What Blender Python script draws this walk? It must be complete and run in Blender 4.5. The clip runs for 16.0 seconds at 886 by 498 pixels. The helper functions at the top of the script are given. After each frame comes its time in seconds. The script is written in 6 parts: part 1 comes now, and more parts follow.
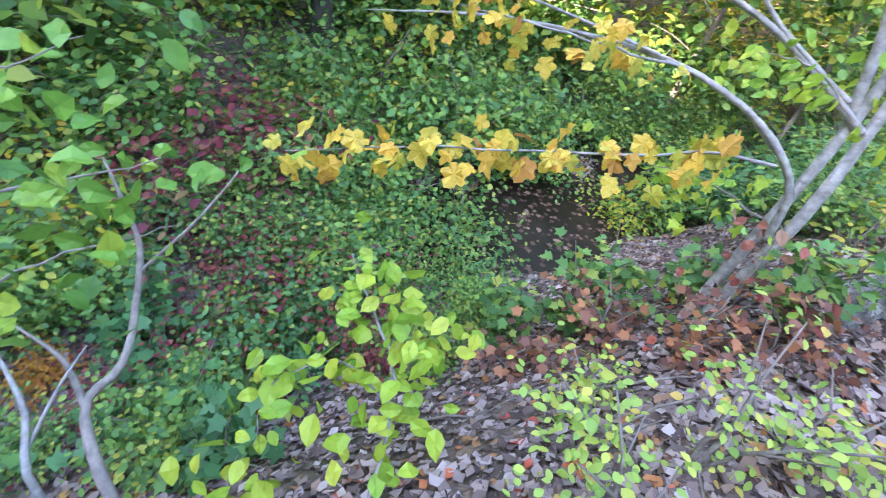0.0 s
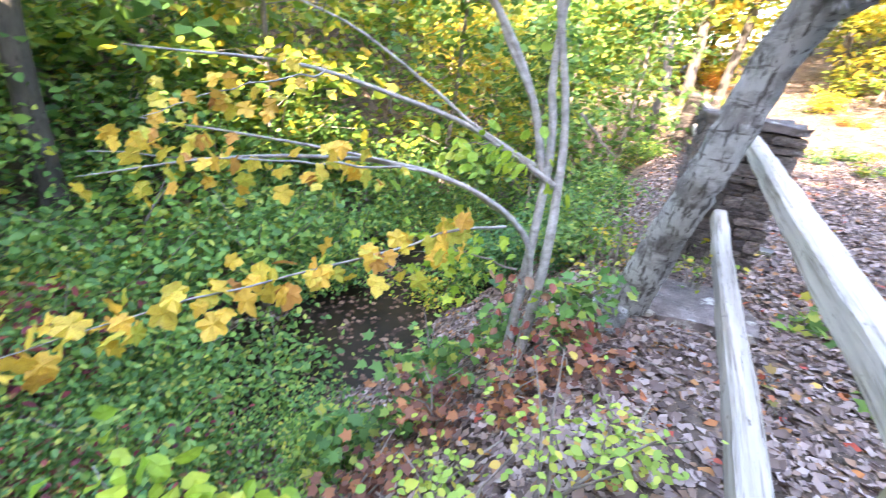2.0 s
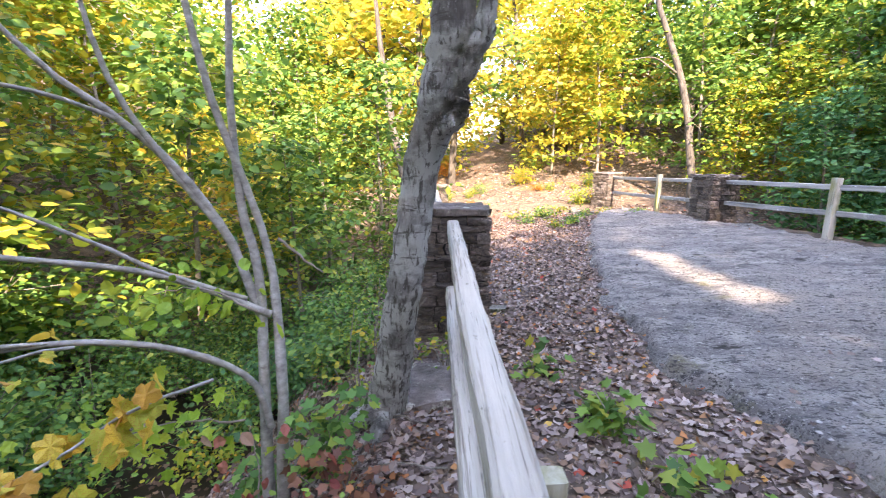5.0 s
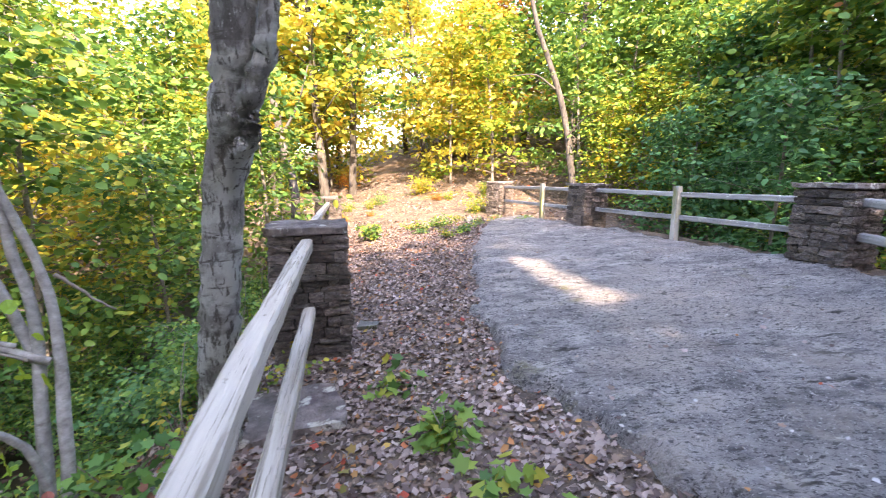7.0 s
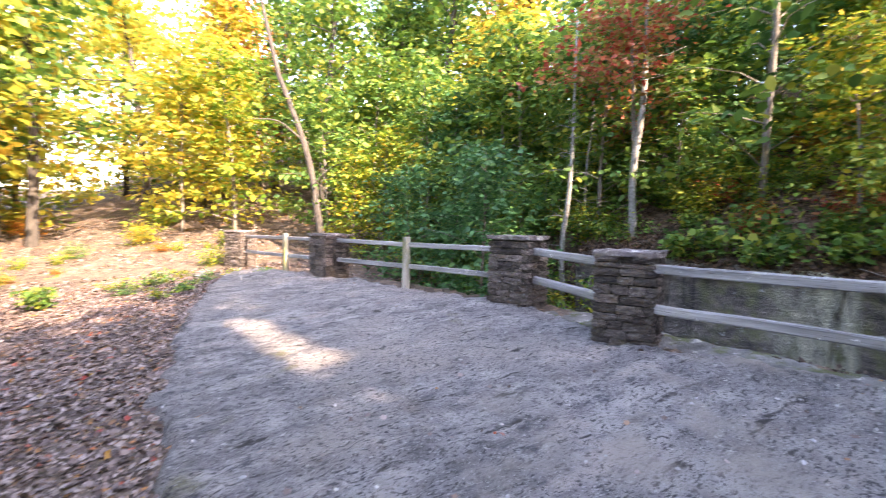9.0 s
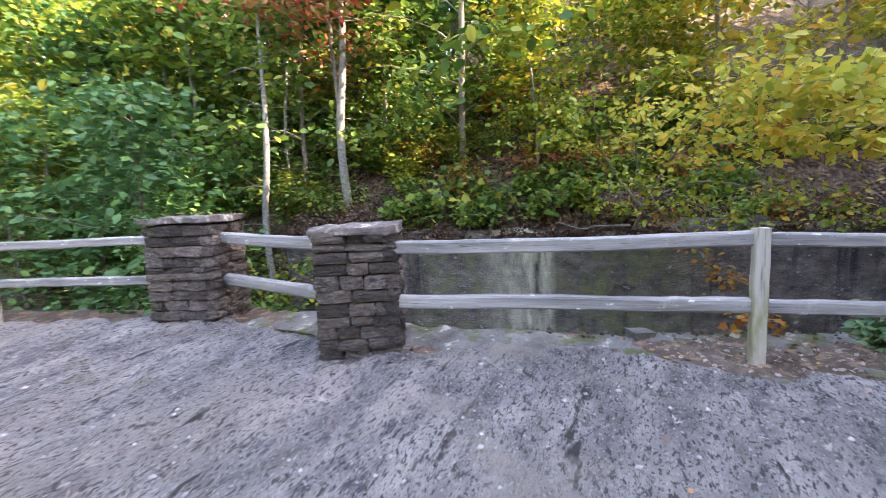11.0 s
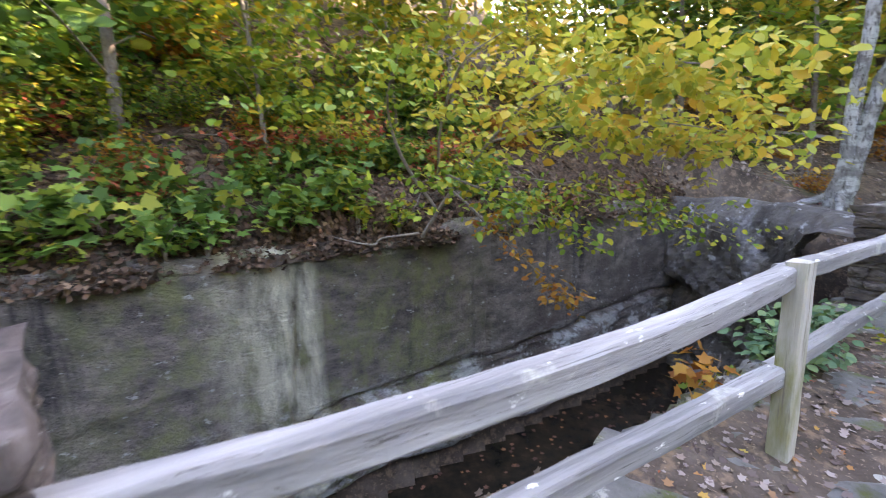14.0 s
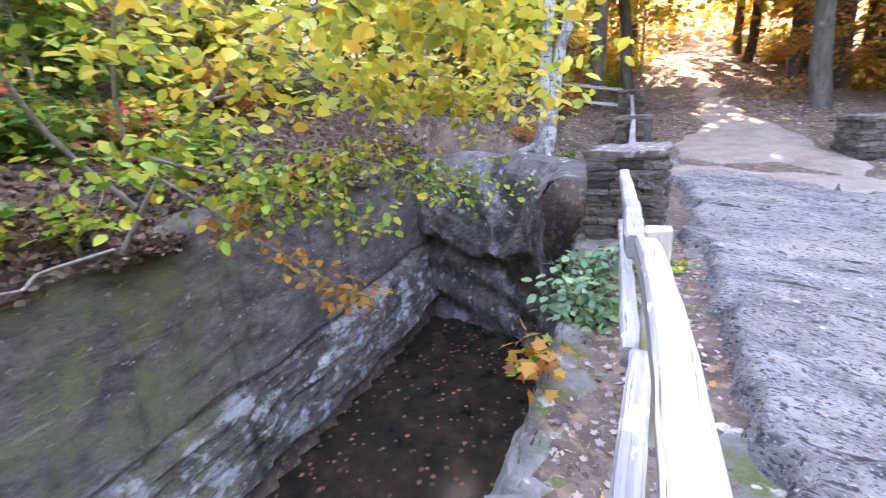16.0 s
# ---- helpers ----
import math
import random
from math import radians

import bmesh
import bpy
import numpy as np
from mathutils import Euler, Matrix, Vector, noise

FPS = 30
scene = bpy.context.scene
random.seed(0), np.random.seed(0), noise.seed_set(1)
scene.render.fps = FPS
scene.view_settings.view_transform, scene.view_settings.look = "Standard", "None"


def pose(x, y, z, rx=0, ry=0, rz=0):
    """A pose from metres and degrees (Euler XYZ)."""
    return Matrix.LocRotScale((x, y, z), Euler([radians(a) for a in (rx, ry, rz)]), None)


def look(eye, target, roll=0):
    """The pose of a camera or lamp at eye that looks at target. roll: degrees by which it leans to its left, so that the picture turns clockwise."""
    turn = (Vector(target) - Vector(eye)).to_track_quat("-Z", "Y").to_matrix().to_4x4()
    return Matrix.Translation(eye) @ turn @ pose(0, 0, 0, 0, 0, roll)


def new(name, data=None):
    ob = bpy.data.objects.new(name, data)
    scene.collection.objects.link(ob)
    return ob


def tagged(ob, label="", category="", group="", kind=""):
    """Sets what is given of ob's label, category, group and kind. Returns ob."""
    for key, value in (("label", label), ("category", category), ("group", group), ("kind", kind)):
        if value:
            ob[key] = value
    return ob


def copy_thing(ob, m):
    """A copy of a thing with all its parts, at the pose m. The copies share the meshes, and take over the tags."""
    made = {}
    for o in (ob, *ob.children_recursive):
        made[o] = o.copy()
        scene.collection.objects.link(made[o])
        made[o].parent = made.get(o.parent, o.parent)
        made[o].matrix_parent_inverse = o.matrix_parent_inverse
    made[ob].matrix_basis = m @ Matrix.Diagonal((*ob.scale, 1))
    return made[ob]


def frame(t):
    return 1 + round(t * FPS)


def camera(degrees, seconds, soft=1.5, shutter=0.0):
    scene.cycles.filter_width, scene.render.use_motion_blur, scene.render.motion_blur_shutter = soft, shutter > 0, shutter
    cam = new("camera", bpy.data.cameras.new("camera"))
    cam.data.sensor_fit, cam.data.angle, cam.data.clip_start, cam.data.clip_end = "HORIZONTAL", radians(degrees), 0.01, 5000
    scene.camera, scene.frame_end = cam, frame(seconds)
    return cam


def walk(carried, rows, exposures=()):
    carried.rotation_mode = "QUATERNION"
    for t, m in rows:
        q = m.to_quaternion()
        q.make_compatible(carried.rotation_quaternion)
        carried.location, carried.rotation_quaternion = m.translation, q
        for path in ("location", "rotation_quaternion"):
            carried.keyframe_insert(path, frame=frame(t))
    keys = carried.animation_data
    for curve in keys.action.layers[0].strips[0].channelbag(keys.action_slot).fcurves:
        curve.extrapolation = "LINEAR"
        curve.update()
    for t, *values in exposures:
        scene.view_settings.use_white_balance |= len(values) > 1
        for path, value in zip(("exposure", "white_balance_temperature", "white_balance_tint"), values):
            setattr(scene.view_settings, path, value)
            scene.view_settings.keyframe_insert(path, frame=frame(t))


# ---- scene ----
cam = camera(90.0, 16.0, soft=1.0, shutter=0.35)
PATH = [
    (0, (0.126, -0.042, 1.635), (-1.147, 0.708, 0.288), 15.0),
    (0.5, (0.122, 0.019, 1.663), (-1.133, 0.913, 0.388), 14.0),
    (1, (0.129, 0.071, 1.689), (-1.113, 1.078, 0.489), 11.8),
    (1.5, (0.158, 0.126, 1.712), (-1.062, 1.296, 0.644), 9.7),
    (2, (0.231, 0.201, 1.707), (-0.885, 1.627, 0.856), 8.2),
    (2.5, (0.257, 0.282, 1.776), (-0.613, 1.924, 1.037), 6.7),
    (3, (0.307, 0.35, 1.79), (-0.42, 2.101, 1.153), 5.9),
    (3.5, (0.354, 0.401, 1.803), (-0.304, 2.203, 1.238), 3.7),
    (4, (0.396, 0.444, 1.815), (-0.189, 2.304, 1.368), 2.7),
    (4.2, (0.42, 0.463, 1.819), (-0.133, 2.339, 1.403), 2.5),
    (6.3, (0.931, 0.6, 1.91), (0.76, 2.561, 1.558), -0.5),
    (6.5, (0.979, 0.621, 1.899), (0.853, 2.586, 1.551), -0.2),
    (7, (1.151, 0.634, 1.939), (1.104, 2.606, 1.609), 0.3),
    (7.5, (1.343, 0.699, 1.959), (1.43, 2.679, 1.689), 1.1),
    (8, (1.597, 0.775, 1.962), (1.877, 2.744, 1.758), 1.4),
    (8.5, (1.788, 0.89, 1.962), (2.354, 2.802, 1.803), 0.9),
    (9, (1.934, 1.043, 2.0), (2.871, 2.807, 1.894), 1.1),
    (9.5, (2.199, 1.294, 2.021), (3.429, 2.868, 1.931), -0.4),
    (10, (2.504, 1.665, 2.008), (3.955, 3.039, 1.912), -1.1),
    (10.2, (2.661, 1.811, 1.991), (4.21, 3.069, 1.853), -1.8),
    (12.5, (4.566, 3.306, 1.95), (6.534, 3.6, 1.758), -1.2),
    (13, (4.964, 3.549, 1.961), (6.955, 3.588, 1.772), -1.7),
    (13.5, (5.257, 3.753, 2.051), (7.239, 3.593, 1.836), -2.1),
    (14, (5.633, 3.839, 2.113), (7.528, 3.306, 1.756), -1.9),
    (14.5, (6.015, 3.796, 2.171), (7.832, 3.086, 1.727), -3.3),
    (15, (6.323, 3.722, 2.152), (7.949, 2.666, 1.662), -3.3),
    (15.5, (6.517, 3.624, 2.14), (7.988, 2.378, 1.604), -4.4),
    (16, (6.631, 3.522, 2.135), (7.902, 2.089, 1.559), -5.0),
]
walk(cam, [(t, look(eye, target, roll)) for t, eye, target, roll in PATH], [(0.0, 4.38, 6500, 22), (1.0, 4.5, 6800, 23), (2.0, 4.45, 7000, 23), (3.0, 3.9, 7200, 24), (3.5, 3.78, 7200, 24), (4.0, 3.65, 7300, 24), (7.0, 3.48, 7400, 25), (9.5, 3.55, 7700, 28), (10.2, 3.65, 7900, 28), (12.5, 4.3, 8300, 26), (13.5, 4.32, 8500, 28), (14.0, 4.08, 8400, 28), (14.5, 4.3, 8300, 32), (15.0, 4.72, 8100, 37), (15.5, 4.75, 8000, 36), (16.0, 4.85, 7900, 34)])

# ---- light and sky ----
SUN = Vector((0.28, -0.80, 0.62)).normalized()
world = bpy.data.worlds.new("sky")
scene.world = world
world.use_nodes = True
wn = world.node_tree.nodes
sky = wn.new("ShaderNodeTexSky")
sky.sky_type, sky.sun_disc = "NISHITA", False
sky.sun_elevation, sky.sun_rotation = math.asin(SUN.z), math.atan2(SUN.x, SUN.y)
world.node_tree.links.new(sky.outputs[0], wn["Background"].inputs[0])
wn["Background"].inputs[1].default_value = 0.15
sun_data = bpy.data.lights.new("sun", "SUN")
sun_data.energy, sun_data.angle, sun_data.color = 2.4, radians(0.6), (1.0, 0.88, 0.68)
new("sun", sun_data).matrix_world = look(SUN * 50, (0, 0, 0))


# ---- materials ----
def nodes_of(name):
    m = bpy.data.materials.new(name)
    m.use_nodes = True
    nt = m.node_tree
    return m, nt, nt.nodes, nt.links, nt.nodes["Principled BSDF"]


def ramp_of(ns, stops, interp="LINEAR"):
    r = ns.new("ShaderNodeValToRGB")
    r.color_ramp.interpolation = interp
    while len(r.color_ramp.elements) < len(stops):
        r.color_ramp.elements.new(0.5)
    for e, (p, c) in zip(r.color_ramp.elements, stops):
        e.position, e.color = p, (*c, 1)
    return r


def noise_of(ns, ls, co, scale, detail=6, rough=0.6, stretch=None):
    n = ns.new("ShaderNodeTexNoise")
    n.inputs["Scale"].default_value, n.inputs["Detail"].default_value, n.inputs["Roughness"].default_value = scale, detail, rough
    if stretch:
        mp = ns.new("ShaderNodeMapping")
        mp.inputs["Scale"].default_value = stretch
        ls.new(co, mp.inputs[0])
        co = mp.outputs[0]
    ls.new(co, n.inputs["Vector"])
    return n.outputs[0]


def mix_of(ns, ls, fac, a, b, blend="MIX"):
    m = ns.new("ShaderNodeMix")
    m.data_type, m.blend_type = "RGBA", blend
    for sock, v in ((m.inputs[0], fac), (m.inputs[6], a), (m.inputs[7], b)):
        if isinstance(v, (int, float)):
            sock.default_value = v
        elif isinstance(v, tuple):
            sock.default_value = (*v, 1)
        else:
            ls.new(v, sock)
    return m.outputs[2]


def surface(name, base, patches=(), rough=0.85, bump=0.4, bump_scale=30, bump_dist=0.01, stretch=None, vary=0.0, detail=8):
    """base: ramp stops over a noise (scale, stops); patches: (scale, low, high, colour, stretch) laid over it."""
    m, nt, ns, ls, p = nodes_of(name)
    co = ns.new("ShaderNodeTexCoord").outputs["Object"]
    if vary:
        info = ns.new("ShaderNodeObjectInfo")
        add = ns.new("ShaderNodeVectorMath")
        add.operation = "MULTIPLY_ADD"
        add.inputs[1].default_value = (1, 1, 1)
        sc = ns.new("ShaderNodeVectorMath")
        sc.operation = "SCALE"
        sc.inputs[0].default_value = (37, 53, 71)
        ls.new(info.outputs["Random"], sc.inputs["Scale"])
        ls.new(co, add.inputs[0])
        ls.new(sc.outputs[0], add.inputs[2])
        co = add.outputs[0]
    r = ramp_of(ns, base[1])
    ls.new(noise_of(ns, ls, co, base[0], detail, 0.65, stretch), r.inputs[0])
    col = r.outputs[0]
    for sc_, lo, hi, c, st in patches:
        rr = ramp_of(ns, [(lo, (0, 0, 0)), (hi, (1, 1, 1))])
        ls.new(noise_of(ns, ls, co, sc_, 7, 0.62, st), rr.inputs[0])
        col = mix_of(ns, ls, rr.outputs[0], col, c)
    if vary:
        hsv = ns.new("ShaderNodeHueSaturation")
        mr = ns.new("ShaderNodeMapRange")
        mr.inputs[3].default_value, mr.inputs[4].default_value = 1 - vary, 1 + vary
        ls.new(info.outputs["Random"], mr.inputs[0])
        ls.new(mr.outputs[0], hsv.inputs["Value"])
        ls.new(col, hsv.inputs["Color"])
        col = hsv.outputs[0]
    ls.new(col, p.inputs["Base Color"])
    p.inputs["Roughness"].default_value = rough
    b = ns.new("ShaderNodeBump")
    b.inputs["Strength"].default_value, b.inputs["Distance"].default_value = bump, bump_dist
    ls.new(noise_of(ns, ls, co, bump_scale, 9, 0.7, stretch), b.inputs["Height"])
    ls.new(b.outputs[0], p.inputs["Normal"])
    return m


def leafy(name, stops, glow=0.36, rough=0.5, by_object=False, spots=None):
    """Leaf material: the colour of each leaf is drawn from stops; some light passes through."""
    m, nt, ns, ls, p = nodes_of(name)
    if by_object:
        rnd = ns.new("ShaderNodeObjectInfo").outputs["Random"]
    else:
        rnd = ns.new("ShaderNodeNewGeometry").outputs["Random Per Island"]
    r = ramp_of(ns, stops)
    ls.new(rnd, r.inputs[0])
    col = r.outputs[0]
    co = ns.new("ShaderNodeTexCoord").outputs["Object"]
    big = ramp_of(ns, [(0.3, (0.72, 0.72, 0.72)), (0.7, (1.25, 1.25, 1.25))])
    ls.new(noise_of(ns, ls, co, 1.3, 3), big.inputs[0])
    col = mix_of(ns, ls, 0.8, col, big.outputs[0], "MULTIPLY")
    if spots:
        rr = ramp_of(ns, [(0.52, (0, 0, 0)), (0.66, (1, 1, 1))])
        ls.new(noise_of(ns, ls, co, 28, 4), rr.inputs[0])
        col = mix_of(ns, ls, rr.outputs[0], col, spots)
    ls.new(col, p.inputs["Base Color"])
    p.inputs["Roughness"].default_value = rough
    p.inputs["Specular IOR Level"].default_value = 0.35
    t = ns.new("ShaderNodeBsdfTranslucent")
    ls.new(col, t.inputs["Color"])
    mx = ns.new("ShaderNodeMixShader")
    mx.inputs[0].default_value = glow
    ls.new(p.outputs[0], mx.inputs[1])
    ls.new(t.outputs[0], mx.inputs[2])
    ls.new(mx.outputs[0], ns["Material Output"].inputs[0])
    return m


GREEN = leafy("green_leaves", [(0.0, (0.05, 0.13, 0.035)), (0.45, (0.12, 0.25, 0.05)), (0.8, (0.22, 0.35, 0.06)), (1.0, (0.42, 0.40, 0.06))])
DEEP = leafy("deep_green_leaves", [(0.0, (0.045, 0.14, 0.05)), (0.7, (0.08, 0.23, 0.08)), (1.0, (0.14, 0.30, 0.07))], 0.3)
LIME = leafy("yellow_green_leaves", [(0.0, (0.10, 0.22, 0.03)), (0.5, (0.24, 0.34, 0.04)), (0.8, (0.42, 0.40, 0.04)), (1.0, (0.55, 0.36, 0.04))])
YELLOW = leafy("yellow_leaves", [(0.0, (0.26, 0.35, 0.06)), (0.35, (0.46, 0.47, 0.07)), (0.75, (0.62, 0.51, 0.07)), (1.0, (0.62, 0.36, 0.06))], 0.5)
ORANGE = leafy("orange_leaves", [(0.0, (0.50, 0.33, 0.05)), (0.5, (0.58, 0.27, 0.05)), (1.0, (0.40, 0.13, 0.04))], 0.5)
RED = leafy("red_leaves", [(0.0, (0.40, 0.05, 0.04)), (0.4, (0.50, 0.14, 0.07)), (0.7, (0.45, 0.20, 0.08)), (1.0, (0.20, 0.24, 0.06))])
MAROON = leafy("maroon_leaves", [(0.0, (0.13, 0.03, 0.045)), (0.4, (0.24, 0.045, 0.06)), (0.62, (0.30, 0.08, 0.06)), (0.78, (0.16, 0.15, 0.05)), (1.0, (0.10, 0.20, 0.05))], 0.4)
GOLD_LEAF = leafy("spotted_gold_leaf", [(0.0, (0.42, 0.46, 0.06)), (0.4, (0.70, 0.54, 0.08)), (0.82, (0.72, 0.45, 0.06)), (1.0, (0.42, 0.19, 0.06))], 0.4, 0.5, True, (0.45, 0.19, 0.04))
BROAD_LEAF = leafy("broad_green_leaf", [(0.0, (0.08, 0.22, 0.04)), (0.6, (0.17, 0.36, 0.055)), (1.0, (0.34, 0.46, 0.06))], 0.36, 0.38, True)
LIME_LEAF = leafy("lime_leaf", [(0.0, (0.20, 0.38, 0.04)), (0.6, (0.34, 0.48, 0.05)), (1.0, (0.44, 0.50, 0.06))], 0.4, 0.42, True)
DRY = leafy("fallen_leaves", [(0.0, (0.075, 0.052, 0.046)), (0.3, (0.17, 0.125, 0.11)), (0.6, (0.30, 0.235, 0.212)), (0.8, (0.42, 0.35, 0.32)), (0.93, (0.24, 0.15, 0.10)), (0.97, (0.42, 0.20, 0.07)), (0.99, (0.42, 0.06, 0.05)), (1.0, (0.5, 0.36, 0.08))], 0.1, 0.75)
# Browner litter than DRY, with the wooded bank's shade put into its colour.
SHADE_BROWN_LITTER = leafy("shade_brown_litter", [(0.0, (0.04, 0.025, 0.017)), (0.4, (0.09, 0.054, 0.036)), (0.8, (0.165, 0.102, 0.068)), (1.0, (0.27, 0.18, 0.12))], 0.1, 0.8)
DRIED = leafy("withered_leaves", [(0.0, (0.11, 0.05, 0.04)), (0.6, (0.24, 0.11, 0.07)), (1.0, (0.40, 0.17, 0.07))], 0.2, 0.7)
HUMUS = surface("dark_humus", (9, [(0.3, (0.022, 0.016, 0.012)), (0.5, (0.06, 0.043, 0.032)), (0.7, (0.12, 0.088, 0.066))]),
                [(2.2, 0.55, 0.66, (0.05, 0.06, 0.022), None), (40, 0.60, 0.66, (0.22, 0.15, 0.10), None)], 0.95, 1.0, 40, 0.05)
SOIL = surface("forest_soil", (2.2, [(0.3, (0.042, 0.03, 0.023)), (0.5, (0.105, 0.077, 0.058)), (0.7, (0.19, 0.145, 0.115))]),
               [(9, 0.52, 0.64, (0.27, 0.18, 0.12), None), (0.55, 0.60, 0.72, (0.075, 0.095, 0.03), None), (40, 0.60, 0.66, (0.36, 0.26, 0.18), None)], 0.95, 0.8, 45, 0.03)
ROAD = surface("bare_grey_rock", (3.2, [(0.32, (0.125, 0.118, 0.120)), (0.5, (0.29, 0.276, 0.274)), (0.68, (0.51, 0.485, 0.465))]),
               [(9.0, 0.55, 0.66, (0.10, 0.10, 0.115), (0.45, 1, 1)), (0.55, 0.52, 0.64, (0.36, 0.325, 0.30), (0.7, 1, 1)), (1.6, 0.57, 0.66, (0.48, 0.42, 0.39), (0.6, 1, 1)), (22, 0.60, 0.66, (0.055, 0.05, 0.055), (0.5, 1, 1)), (13, 0.64, 0.69, (0.62, 0.60, 0.57), (0.7, 1, 1)), (0.8, 0.62, 0.70, (0.17, 0.165, 0.09), None), (48, 0.585, 0.625, (0.50, 0.49, 0.48), None), (60, 0.57, 0.62, (0.06, 0.058, 0.062), (0.6, 1, 1)), (120, 0.60, 0.64, (0.08, 0.078, 0.082), None), (30, 0.565, 0.61, (0.075, 0.072, 0.073), (0.5, 1, 1)), (6, 0.62, 0.67, (0.045, 0.042, 0.04), (0.25, 1, 1))], 0.8, 1.0, 26, 0.10, (0.55, 1, 1))
TEAL = leafy("blue_green_leaves", [(0.0, (0.10, 0.22, 0.12)), (0.6, (0.17, 0.32, 0.18)), (1.0, (0.26, 0.38, 0.16))], 0.3)
LEDGE = surface("mossy_ledge_rock", (3.0, [(0.3, (0.085, 0.083, 0.078)), (0.55, (0.20, 0.197, 0.185)), (0.75, (0.36, 0.352, 0.335))]),
                [(2.6, 0.52, 0.62, (0.10, 0.115, 0.035), None), (6, 0.60, 0.66, (0.50, 0.49, 0.44), None), (14, 0.62, 0.7, (0.05, 0.045, 0.04), None)], 0.9, 0.9, 18, 0.04)
CLIFF = surface("stained_cliff_rock", (3.2, [(0.30, (0.05, 0.045, 0.045)), (0.48, (0.165, 0.142, 0.130)), (0.70, (0.36, 0.312, 0.275))]),
                [(0.7, 0.55, 0.66, (0.11, 0.085, 0.075), None), (1.9, 0.57, 0.66, (0.028, 0.027, 0.031), (1, 1, 0.12)), (1.6, 0.64, 0.72, (0.36, 0.36, 0.32), (1, 1, 0.10)), (8, 0.63, 0.67, (0.50, 0.51, 0.50), (1, 1, 1.8)), (24, 0.57, 0.64, (0.17, 0.15, 0.135), (1, 1, 2.2)), (30, 0.60, 0.65, (0.030, 0.028, 0.028), (1, 1, 2.4))], 0.8, 1.0, 14, 0.12, (1, 1, 2.2))


def stain(m, axis, stops, colour, scale, lo, hi, stretch):
    """A stain on m that follows a stretch of the wall: moss, or lime washed down from above."""
    ns, ls = m.node_tree.nodes, m.node_tree.links
    p = ns["Principled BSDF"]
    co = ns.new("ShaderNodeTexCoord").outputs["Object"]
    sep = ns.new("ShaderNodeSeparateXYZ")
    ls.new(co, sep.inputs[0])
    mr = ns.new("ShaderNodeMapRange")
    mr.inputs[1].default_value, mr.inputs[2].default_value = stops[0], stops[-1]
    ls.new(sep.outputs[axis], mr.inputs[0])
    w = stops[-1] - stops[0]
    r = ramp_of(ns, [(0, (0, 0, 0)), ((stops[1] - stops[0]) / w, (1, 1, 1)), ((stops[2] - stops[0]) / w, (1, 1, 1)), (1, (0, 0, 0))])
    ls.new(mr.outputs[0], r.inputs[0])
    n = ramp_of(ns, [(lo, (0, 0, 0)), (hi, (1, 1, 1))])
    ls.new(noise_of(ns, ls, co, scale, 7, 0.65, stretch), n.inputs[0])
    f = mix_of(ns, ls, 1.0, r.outputs[0], n.outputs[0], "MULTIPLY")
    old = p.inputs["Base Color"].links[0].from_socket
    ls.new(mix_of(ns, ls, f, old, colour), p.inputs["Base Color"])


stain(CLIFF, 1, (1.4, 2.4, 5.4, 6.6), (0.235, 0.255, 0.12), 3.6, 0.42, 0.66, (1, 1, 0.9))
stain(CLIFF, 1, (3.86, 3.97, 4.35, 5.1), (0.74, 0.72, 0.57), 4.5, 0.32, 0.60, (1, 1, 0.35))
stain(CLIFF, 2, (-2.2, -1.5, -0.75, -0.35), (0.58, 0.61, 0.60), 2.8, 0.51, 0.59, (1, 1, 1.8))
stain(ROAD, 1, (1.2, 2.0, 3.4, 4.6), (0.40, 0.355, 0.315), 1.8, 0.50, 0.68, (0.8, 0.6, 1))
BOULDER = surface("dark_wet_rock", (1.6, [(0.3, (0.04, 0.036, 0.036)), (0.55, (0.12, 0.108, 0.10)), (0.75, (0.22, 0.205, 0.195))]),
                  [(1.3, 0.56, 0.66, (0.30, 0.30, 0.32), (1, 1, 0.5)), (6, 0.60, 0.67, (0.45, 0.46, 0.47), None), (2.3, 0.60, 0.7, (0.02, 0.018, 0.02), None)], 0.75, 0.9, 8, 0.08)
STONE = surface("fieldstone", (3.2, [(0.3, (0.075, 0.063, 0.058)), (0.52, (0.20, 0.166, 0.148)), (0.74, (0.36, 0.302, 0.262))]),
                [(1.1, 0.56, 0.68, (0.27, 0.19, 0.13), None), (4.5, 0.62, 0.69, (0.40, 0.40, 0.38), None), (1.6, 0.60, 0.72, (0.09, 0.095, 0.065), None), (1.3, 0.60, 0.70, (0.10, 0.085, 0.095), None)], 0.9, 1.0, 4.5, 0.14, None, 0.55)
CAPSTONE = surface("lichened_capstone", (6, [(0.3, (0.09, 0.076, 0.072)), (0.5, (0.20, 0.168, 0.158)), (0.7, (0.34, 0.295, 0.275))]),
                   [(2.5, 0.55, 0.65, (0.12, 0.085, 0.09), None), (5, 0.57, 0.64, (0.55, 0.54, 0.48), None), (13, 0.6, 0.68, (0.12, 0.11, 0.10), None)], 0.9, 1.0, 20, 0.05, None, 0.2)
MORTAR = surface("dark_mortar", (20, [(0.3, (0.045, 0.04, 0.036)), (0.7, (0.13, 0.115, 0.10))]), [], 0.95, 0.8, 50, 0.01)
